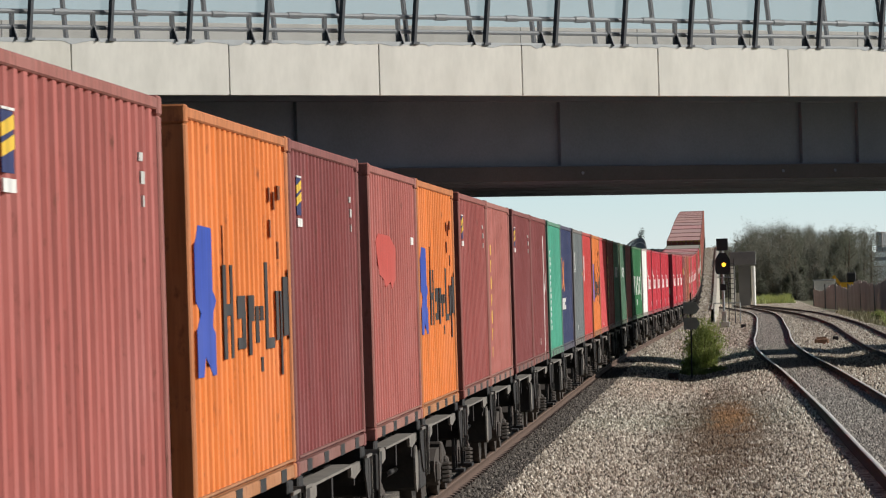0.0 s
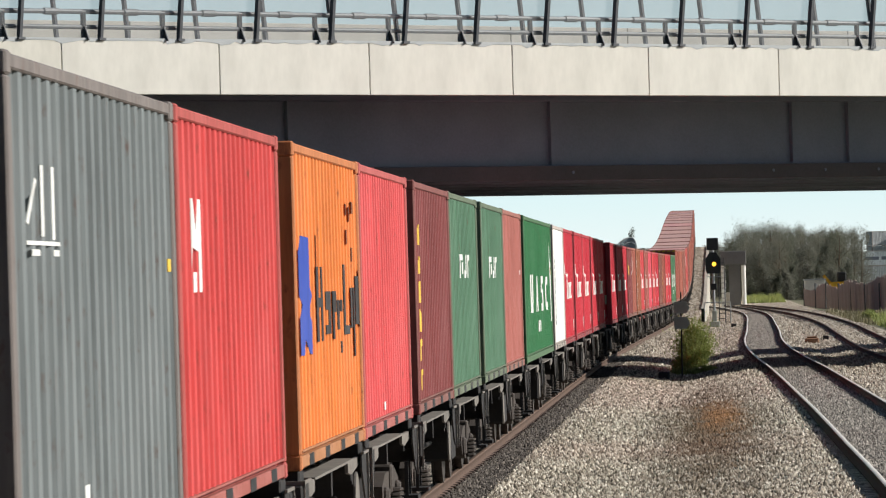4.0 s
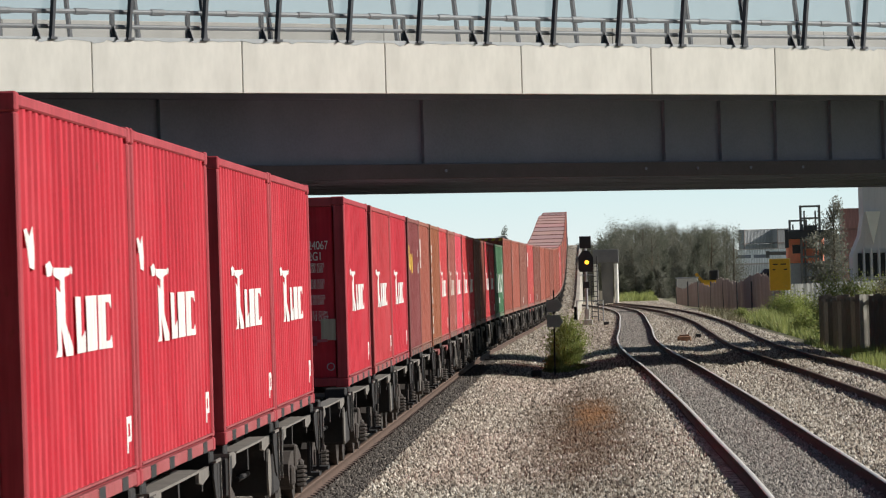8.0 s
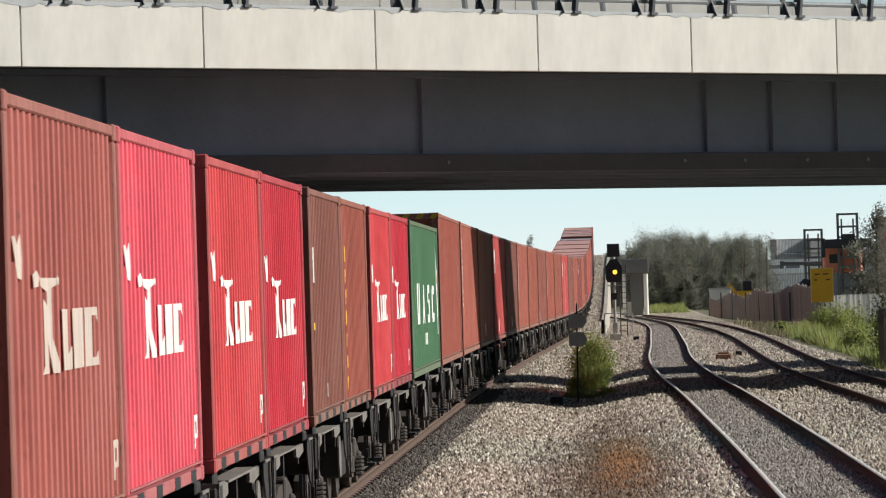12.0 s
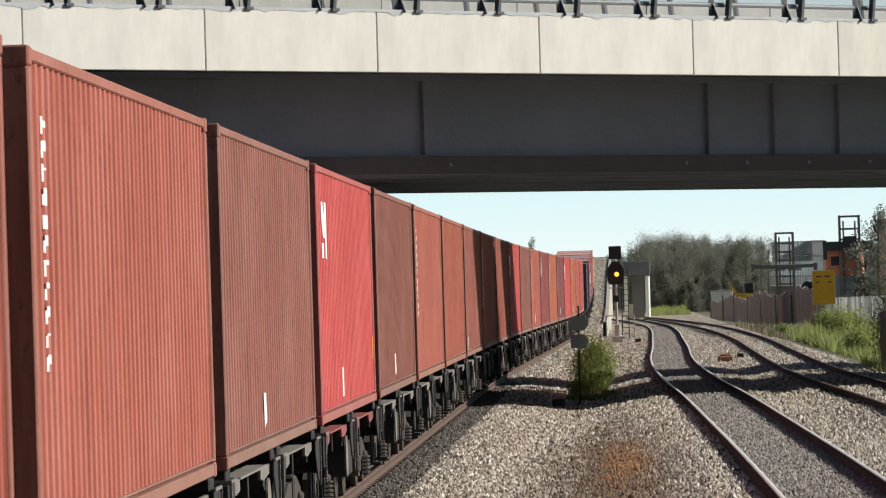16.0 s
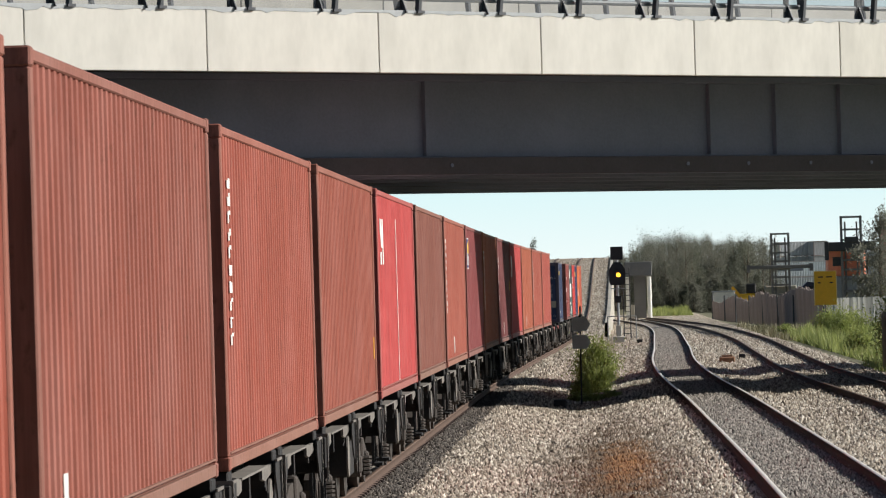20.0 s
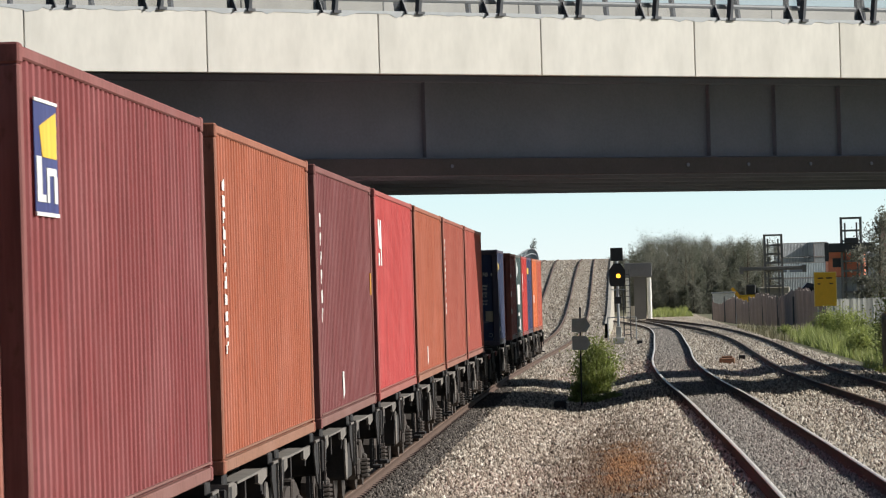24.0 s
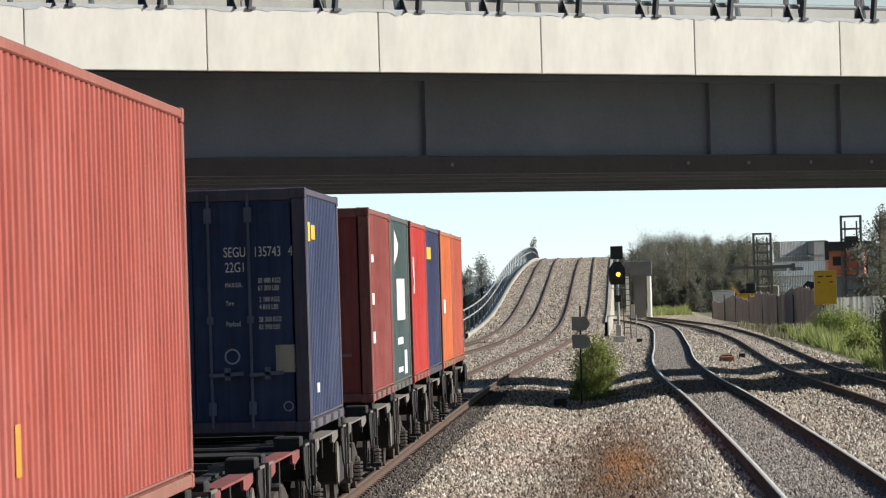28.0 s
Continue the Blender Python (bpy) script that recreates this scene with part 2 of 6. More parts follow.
# ---- mesh helpers ----
class Shape:
    """Gathers vertices and faces for one mesh."""

    def __init__(self):
        self.v, self.f = [], []

    def add(self, verts, faces):
        o = len(self.v)
        self.v += [tuple(p) for p in verts]
        self.f += [tuple(i + o for i in q) for q in faces]
        return self

    def box(self, x0, x1, y0, y1, z0, z1, bev=0.0):
        if bev <= 0:
            return self.add([(x, y, z) for x in (x0, x1) for y in (y0, y1) for z in (z0, z1)],
                            [(0, 1, 3, 2), (4, 6, 7, 5), (0, 4, 5, 1), (2, 3, 7, 6), (0, 2, 6, 4), (1, 5, 7, 3)])
        bm = bmesh.new()
        bmesh.ops.create_cube(bm, size=1)
        for p in bm.verts:
            p.co = ((x0 + x1) / 2 + p.co.x * (x1 - x0), (y0 + y1) / 2 + p.co.y * (y1 - y0), (z0 + z1) / 2 + p.co.z * (z1 - z0))
        bmesh.ops.bevel(bm, geom=bm.edges[:], offset=bev, segments=1, affect="EDGES")
        bm.verts.index_update()
        self.add([p.co[:] for p in bm.verts], [[p.index for p in f.verts] for f in bm.faces])
        bm.free()
        return self

    def tube(self, p, q, r, sides=8, r2=None):
        p, q = Vector(p), Vector(q)
        m = (q - p).to_track_quat("Z", "Y").to_matrix()
        r2 = r if r2 is None else r2
        a = [p + m @ Vector((r * math.cos(2 * math.pi * i / sides), r * math.sin(2 * math.pi * i / sides), 0)) for i in range(sides)]
        b = [q + m @ Vector((r2 * math.cos(2 * math.pi * i / sides), r2 * math.sin(2 * math.pi * i / sides), 0)) for i in range(sides)]
        fs = [(i, (i + 1) % sides, sides + (i + 1) % sides, sides + i) for i in range(sides)]
        return self.add(a + b, fs + [tuple(range(sides))[::-1], tuple(range(sides, 2 * sides))])

    def beam(self, p, q, w, h):
        """A square bar from p to q."""
        p, q = Vector(p), Vector(q)
        d = (q - p).normalized()
        s = d.cross(Vector((0, 0, 1)))
        s = s.normalized() if s.length > 1e-4 else Vector((1, 0, 0))
        u = s.cross(d)
        pts = [a + s * (i * w / 2) + u * (j * h / 2) for a in (p, q) for i, j in ((-1, -1), (1, -1), (1, 1), (-1, 1))]
        return self.add(pts, [(0, 1, 2, 3), (7, 6, 5, 4), (0, 4, 5, 1), (1, 5, 6, 2), (2, 6, 7, 3), (3, 7, 4, 0)])

    def prism(self, outline, axis, a, b):
        """An outline of 2D points drawn out along an axis from a to b."""
        def at(p, t):
            return (t, p[0], p[1]) if axis == "x" else (p[0], t, p[1]) if axis == "y" else (p[0], p[1], t)
        k = len(outline)
        return self.add([at(p, a) for p in outline] + [at(p, b) for p in outline],
                        [tuple(range(k)), tuple(range(k, 2 * k))[::-1]] + [(i, k + i, k + (i + 1) % k, (i + 1) % k) for i in range(k)])

    def mesh(self, name, material=None, smooth=False, fix=True):
        me = bpy.data.meshes.new(name)
        me.from_pydata(self.v, [], self.f)
        if fix:
            bm = bmesh.new()
            bm.from_mesh(me)
            bmesh.ops.recalc_face_normals(bm, faces=bm.faces[:])
            bm.to_mesh(me)
            bm.free()
        if smooth:
            me.polygons.foreach_set("use_smooth", [True] * len(me.polygons))
        if material:
            me.materials.append(material)
        return me


def part(name, mesh, parent, material=None, label="", m=None):
    """One mesh object under a thing or a part. A Shape or a shared mesh; a shared mesh may wear its own paint on the object."""
    if isinstance(mesh, Shape):
        mesh = mesh.mesh(name, material)
        ob = new(name, mesh)
    else:
        ob = new(name, mesh)
        if material:
            if not mesh.materials:
                mesh.materials.append(None)
            ob.material_slots[0].link = "OBJECT"
            ob.material_slots[0].material = material
    ob.parent = parent
    if m is not None:
        ob.matrix_basis = m
    if label:
        ob["label"] = label
    return ob


def quick_mesh(name, verts, faces, material, size):
    """A big mesh from arrays: faces all of one size."""
    me = bpy.data.meshes.new(name)
    nf = len(faces)
    me.vertices.add(len(verts))
    me.vertices.foreach_set("co", np.ascontiguousarray(verts, dtype=np.float32).ravel())
    me.loops.add(nf * size)
    me.loops.foreach_set("vertex_index", np.ascontiguousarray(faces, dtype=np.int32).ravel())
    me.polygons.add(nf)
    me.polygons.foreach_set("loop_start", np.arange(0, nf * size, size, dtype=np.int32))
    me.update(calc_edges=True)
    me.materials.append(material)
    return me


def along(y, table):
    """A smooth value at y from (y, value) rows."""
    ys, vs = [r[0] for r in table], [r[1] for r in table]
    if y <= ys[0]:
        return vs[0]
    if y >= ys[-1]:
        return vs[-1] + (y - ys[-1]) * (vs[-1] - vs[-2]) / (ys[-1] - ys[-2])
    i = next(k for k in range(len(ys) - 1) if ys[k + 1] >= y)
    def slope(k):
        if k == 0 or k == len(ys) - 1:
            j = min(max(k, 1), len(ys) - 1)
            return (vs[j] - vs[j - 1]) / (ys[j] - ys[j - 1])
        return (vs[k + 1] - vs[k - 1]) / (ys[k + 1] - ys[k - 1])
    h = ys[i + 1] - ys[i]
    s = (y - ys[i]) / h
    return ((2 * s ** 3 - 3 * s ** 2 + 1) * vs[i] + (s ** 3 - 2 * s ** 2 + s) * h * slope(i)
            + (3 * s ** 2 - 2 * s ** 3) * vs[i + 1] + (s ** 3 - s ** 2) * h * slope(i + 1))


# ---- lines of the tracks: (y, value) ----
TRAIN_X = [(-200, -4.49), (60, -4.49), (125, -4.48), (160, -4.33), (200, -3.95), (250, -3.35), (300, -2.95), (340, -2.82),
           (400, -2.88), (480, -3.05), (570, -3.3), (700, -4.0), (1000, -8.0)]
FLY_Z = [(-200, 0), (120, 0), (250, 0.05), (290, 0.25), (325, 0.85), (360, 1.85), (400, 3.1), (450, 4.45), (500, 5.45), (550, 6.1),
         (590, 6.3), (640, 6.05), (740, 3.5), (900, -3.0), (1000, -7.0)]
OTHER_X = [(-200, -8.6), (125, -8.6), (200, -7.9), (260, -7.0), (320, -6.4), (400, -6.45), (480, -6.9), (570, -7.5), (700, -8.3), (1000, -12.3)]
SECOND_X = [(-200, 2.95), (40, 2.78), (57, 2.70), (66, 2.66), (77, 2.60), (93, 2.48), (118, 2.27), (138, 2.02), (160, 1.88), (182, 1.93), (210, 2.2), (246, 2.46), (290, 2.75),
            (330, 2.70), (370, 2.03), (410, 0.8), (450, -1.2), (490, -4.0)]
THIRD_X = [(-200, 6.8), (60, 6.6), (100, 6.35), (115, 6.18), (132, 5.93), (155, 5.77), (190, 5.98), (240, 6.3), (290, 6.1), (340, 5.28), (390, 3.68), (440, 1.4), (490, -1.5)]
SECOND_Z = [(-200, 0.05), (200, 0.05), (500, 0.0)]


def smooth_bump(d, w):
    return math.exp(-(d / w) ** 2)


def ground_z(x, y):
    """Height of the open ground and ballast."""
    t2 = along(y, SECOND_X)
    z = -0.17
    z -= 0.24 * smooth_bump(x + 1.0, 1.15) * (0.25 + 0.75 / (1 + math.exp(-(y - 95) / 8)))
    z += 0.05 / (1 + math.exp(-(x - (t2 - 1.5)) / 0.18))
    z -= 0.10 * smooth_bump(x - (t2 + 2.0), 0.5)
    z -= 0.25 / (1 + math.exp(-(x - 8.2) / 0.35))
    z -= 0.3 / (1 + math.exp((x + 11.0) / 0.6))
    return z


# ---- ground ----
def structure(name, mesh, label, category=""):
    return tagged(new(name, mesh), label, category or name, kind="structure")


DIRT = surface("dry_earth_and_grass", lin(98, 96, 70), 0.95, 0, 0.4, 0.15, 3.0, 0.5)


def make_ground():
    xs = [-4000, -1500, -500, -200, -90, -45, -25] + list(np.arange(-16, 16.01, 0.4)) + [20, 26, 36, 60, 120, 300, 800, 1800, 4000]
    ys = [-600, -200, -60, -30] + list(np.arange(-20, 160, 3.0)) + list(np.arange(160, 460, 6.0)) + [480, 520, 600, 750, 1000, 1500, 2500, 4800]
    v = [(x, y, ground_z(min(max(x, -20), 20), y)) for y in ys for x in xs]
    nx = len(xs)
    f, mats = [], []
    for j in range(len(ys) - 1):
        for i in range(nx - 1):
            f.append((j * nx + i, j * nx + i + 1, (j + 1) * nx + i + 1, (j + 1) * nx + i))
            x, y = (xs[i] + xs[i + 1]) / 2, (ys[j] + ys[j + 1]) / 2
            t2 = along(y, SECOND_X)
            stony = -12 < x < 7.9 and -60 < y < 520
            mats.append(2 if not stony else 1 if abs(x - t2) < 0.85 or -6.4 < x < -3.0 else 0)
    me = quick_mesh("ground", v, f, BALLAST, 4)
    me.materials.append(BALLAST_DARK)
    me.materials.append(DIRT)
    me.polygons.foreach_set("material_index", mats)
    me.polygons.foreach_set("use_smooth", [True] * len(f))
    return structure("ground", me, "ballast and earth ground spreading out round the tracks", "ground")


make_ground()


SHOULDER_STOPS = [(0.0, lin(66, 60, 55)), (0.6, lin(90, 83, 77)), (1.0, lin(118, 109, 101))]


def make_stones():
    """Loose crushed stone over the near ballast, in two shades."""
    rng = np.random.default_rng(5)
    cap = np.array([(1, 0, -0.25), (0, 1, -0.25), (-1, 0, -0.25), (0, -1, -0.25), (0, 0, 1.0)], float)
    tri = np.array([(0, 1, 4), (1, 2, 4), (2, 3, 4), (3, 0, 4)])
    groups = (("ballast_stones", 105000, (-3.05, 1.75), (34, 150), 0.035, PALE_STOPS, 0),
              ("side_ballast_stones", 68000, (1.3, 8.0), (38, 155), 0.034, PALE_STOPS, 1),
              ("track_ballast_stones", 46000, (-0.72, 0.72), (34, 330), 0.025, DARK_STOPS, 2),
              ("shoulder_stones", 9000, (-3.68, -2.9), (30, 150), 0.026, SHOULDER_STOPS, 3),
              ("far_ballast_stones", 60000, (-7.4, 8.2), (150, 350), 0.038, PALE_STOPS, 4),
              ("flyover_ballast_stones", 30000, (-8.6, -0.9), (265, 590), 0.048, PALE_STOPS, 5))
    for name, count, (x0, x1), (y0, y1), size, stops, kind in groups:
        y = y0 * (y1 / y0) ** rng.random(count)
        x = rng.uniform(x0, x1, count)
        if kind == 2:
            x = x + np.array([along(b, SECOND_X) for b in y])
        elif kind in (3, 4, 5):
            c = [np.array([along(b, tb) for b in y]) for tb in (SECOND_X, THIRD_X, TRAIN_X, OTHER_X)]
            ok = np.ones(len(x), bool)
            for ci in c:
                ok &= (np.abs(np.abs(x - ci) - 0.7525) > 0.10)
            if kind == 4:
                ok &= np.abs(x - c[0]) > 0.8
                ok &= (y < 268) | (x > -0.9)
            x, y = x[ok], y[ok]
        elif kind == 1:
            c2, c3 = np.array([along(b, SECOND_X) for b in y]), np.array([along(b, THIRD_X) for b in y])
            ok = (x > c2 + 0.85) & (np.abs(x - c3 + 0.75) > 0.07) & (np.abs(x - c3 - 0.75) > 0.07)
            x, y = x[ok], y[ok]
        else:
            ok = x < np.array([along(b, SECOND_X) for b in y]) - 0.80
            x, y = x[ok], y[ok]
        k = len(x)
        z = np.array([along(b, FLY_Z) - 0.16 if kind == 5 else ground_z(a, b) for a, b in zip(x, y)])
        r = size * rng.uniform(0.55, 1.35, (k, 1, 1)) * (1 + 0.35 * ((y - 50) / 70).clip(0, 1))[:, None, None]
        p = cap[None] * rng.uniform(0.6, 1.25, (k, 5, 3)) + rng.normal(0, 0.24, (k, 5, 3))
        an = rng.uniform(0, 6.28, k)
        c, s = np.cos(an)[:, None], np.sin(an)[:, None]
        p = np.stack([p[:, :, 0] * c - p[:, :, 1] * s, p[:, :, 0] * s + p[:, :, 1] * c, p[:, :, 2]], 2)
        p = p * r + np.stack([x, y, z + 0.012], 1)[:, None, :]
        faces = tri[None] + (np.arange(k) * 5)[:, None, None]
        mat = stone_material(name + "_material", stops, STAINS if kind == 0 else [])
        me = quick_mesh(name, p.reshape(-1, 3), faces.reshape(-1, 3), mat, 3)
        tagged(new(name, me), "loose crushed ballast stones between the tracks", "ballast", kind="stuff")


make_stones()


# ---- tracks ----
RAIL = [(-0.07, -0.16), (0.07, -0.16), (0.07, -0.145), (0.012, -0.125), (0.012, -0.045), (0.036, -0.035), (0.036, -0.006), (0.028, 0),
        (-0.028, 0), (-0.036, -0.006), (-0.036, -0.035), (-0.012, -0.045), (-0.012, -0.125), (-0.07, -0.145)]


def make_rail(parent, xt, zt, side, y0, y1, step, top=RAIL_TOP, web=RAIL_SIDE):
    ys = np.arange(y0, y1, step)
    v, f, mats, k = [], [], [], len(RAIL)
    for y in ys:
        x, z = along(y, xt), along(y, zt)
        dx = (along(y + 1, xt) - along(y - 1, xt)) / 2
        c = 1 / math.hypot(1, dx)
        for a, b in RAIL:
            o = side * 0.7525 + a
            v.append((x + o * c, y - o * dx * c, z + b))
    for j in range(len(ys) - 1):
        for i in range(k):
            f.append((j * k + i, j * k + (i + 1) % k, (j + 1) * k + (i + 1) % k, (j + 1) * k + i))
            mats.append(1 if i in (6, 7, 8) else 0)
    me = quick_mesh("rail", v, f, web, 4)
    me.materials.append(top)
    me.polygons.foreach_set("material_index", mats)
    part("rail", me, parent)


def make_track(label, xt, zt, y0, y1, sleepers, step=4.0, top=RAIL_DULL, web=RAIL_SIDE):
    root = tagged(new("railway_track"), label, "railway track", "tracks", "structure")
    for side in (-1, 1):
        make_rail(root, xt, zt, side, y0, y1, step, top, web)
    me = Shape().box(-1.25, 1.25, -0.12, 0.12, -0.30, -0.165, 0.02).mesh("sleeper", SLEEPER)
    clip = Shape().box(-0.11, 0.11, -0.09, 0.09, -0.165, -0.13, 0.01).mesh("rail_clip", RAIL_SIDE)
    y = sleepers[0]
    while y < sleepers[1]:
        yaw = -math.degrees(math.atan((along(y + 1, xt) - along(y - 1, xt)) / 2))
        s = part("sleeper", me, root, m=pose(along(y, xt), y, along(y, zt), 0, 0, yaw))
        part("rail_clip", clip, s, m=pose(0.7525, 0, 0))
        y += 0.66


make_track("straight main track with rusty rails rising over the flyover", TRAIN_X, FLY_Z, -60, 760, (40, 140), web=RAIL_RUST)
make_track("outer track beside the main one on the flyover", OTHER_X, FLY_Z, -60, 760, (150, 152), web=RAIL_RUST)
make_track("ballasted track with bright worn rail heads", SECOND_X, SECOND_Z, -60, 428, (70, 70.5), top=RAIL_TOP)
make_track("far curving track with dull rails", THIRD_X, SECOND_Z, -60, 440, (70, 70.5))


# ---- flyover ----
def make_flyover():
    OLD_CONCRETE = surface("old_wall_concrete", lin(162, 157, 146), 0.9, 0, 0.25, 0.5, 8, 0.25, (1, 0.4, 0.4))
    root = tagged(new("railway_flyover"), "long concrete-walled ballast ramp that carries two tracks", "flyover", kind="structure")
    ys = list(np.arange(262, 760, 8.0))
    def left(y):
        return along(y, [(262, -8.9), (300, -8.6), (340, -8.45), (400, -8.6), (570, -9.1), (760, -11)])
    def right(y):
        return along(y, [(262, -1.2), (300, -0.95), (340, -0.8), (400, -0.75), (570, -0.85), (760, -2.5)])
    v, f, mats, n = [], [], [], 9
    for y in ys:
        z = along(y, FLY_Z) - 0.14 - 0.14 * min(1, max(0, (310 - y) / 48))
        tx, ox = along(y, TRAIN_X), along(y, OTHER_X)
        for x, dz in ((left(y), -0.05), (ox - 0.9, 0), (ox + 0.9, 0), ((tx + ox) / 2, -0.12), (tx - 0.9, 0), (tx, 0), (tx + 0.9, 0), (tx + 1.4, -0.1), (right(y), -0.12)):
            v.append((x, y, z + dz))
    for j in range(len(ys) - 1):
        for i in range(n - 1):
            f.append((j * n + i, j * n + i + 1, (j + 1) * n + i + 1, (j + 1) * n + i))
            mats.append(1 if i == 1 else 0)
    me = quick_mesh("ballast_bed", v, f, BALLAST, 4)
    me.materials.append(BALLAST_DARK)
    me.polygons.foreach_set("material_index", mats)
    part("ballast_bed", me, root)
    for name, xf, inner, top in (("wall_left", left, 0.16, 0.06), ("wall_right", right, -0.25, -0.02)):
        s = Shape()
        for a, b in list(zip(ys, ys[1:]))[6 if inner < 0 else 3:]:
            za, zb = along(a, FLY_Z), along(b, FLY_Z)
            pts = []
            for y, z in ((a, za), (b, zb)):
                x = xf(y)
                pts += [(x, y, -0.6), (x - inner, y, -0.6), (x - inner, y, z + top), (x, y, z + top)]
            s.add(pts, [(0, 1, 5, 4), (1, 2, 6, 5), (2, 3, 7, 6), (3, 0, 4, 7)])
        part("retaining_wall", s, root, OLD_CONCRETE)
    # railing on the outer wall
    rail = Shape()
    for h in (0.75, 1.3):
        for a, b in zip(ys, ys[1:]):
            rail.beam((left(a) - 0.5, a, along(a, FLY_Z) + h), (left(b) - 0.5, b, along(b, FLY_Z) + h), 0.07, 0.07)
    part("handrail", rail, root, GALV)
    post = Shape().box(-0.05, 0.05, -0.05, 0.05, -0.2, 1.34).mesh("railing_post", GALV)
    for y in ys[2::1]:
        part("railing_post", post, root, m=pose(left(y) - 0.5, y, along(y, FLY_Z)))
    shelf = Shape()
    for a, b in zip(ys, ys[1:]):
        shelf.beam((left(a) - 0.45, a, along(a, FLY_Z) - 0.25), (left(b) - 0.45, b, along(b, FLY_Z) - 0.25), 0.5, 0.12)
    part("walkway", shelf, root, GALV)
    part("end_wall", Shape().box(-9.0, -1.0, 262, 262.3, -0.6, -0.2), root, CONCRETE)
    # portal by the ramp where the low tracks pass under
    # portal concrete toned darker, with its shade put into the colour
    SHADED_CONCRETE = surface("shaded_concrete", lin(112, 112, 112), 0.9, 0, 0.15, 0.5, 8)
    for x in (0.87, 2.77):
        col = part("column", Shape().tube((x, 443.6, -0.6), (x, 443.6, 3.6), 0.2, 16), root, WHITE, "white-painted round column")
        part("column_cap", Shape().box(x - 0.26, x + 0.26, 443.3, 443.9, 3.6, 3.68, 0.02), col, SHADED_CONCRETE)
    part("cross_beam", Shape().box(0.63, 3.03, 443.2, 446, 3.69, 4.93, 0.04), root, SHADED_CONCRETE)
    part("rear_wall", Shape().box(1.42, 2.47, 447, 447.6, -0.5, 3.68), root, SHADED_CONCRETE)
    part("low_wall", Shape().box(1.07, 1.42, 446, 446.4, -0.5, 1.1, 0.02), root, OLD_CONCRETE)
    part("roof_slab", Shape().box(0.63, 3.03, 446, 462, 4.4, 4.93), root, SHADED_CONCRETE)


make_flyover()


# ---- road bridges ----
# darker girder tone that paints shade onto the front flange
FLANGE = surface("shade_dark_flange_paint", lin(84, 80, 82), 0.9, 0, 0.2, 0.6, 18, 0.1)
POST_STEEL = surface("grey_post_steel", lin(74, 77, 82), 0.7, 0.0, 0.15, 3, 30)


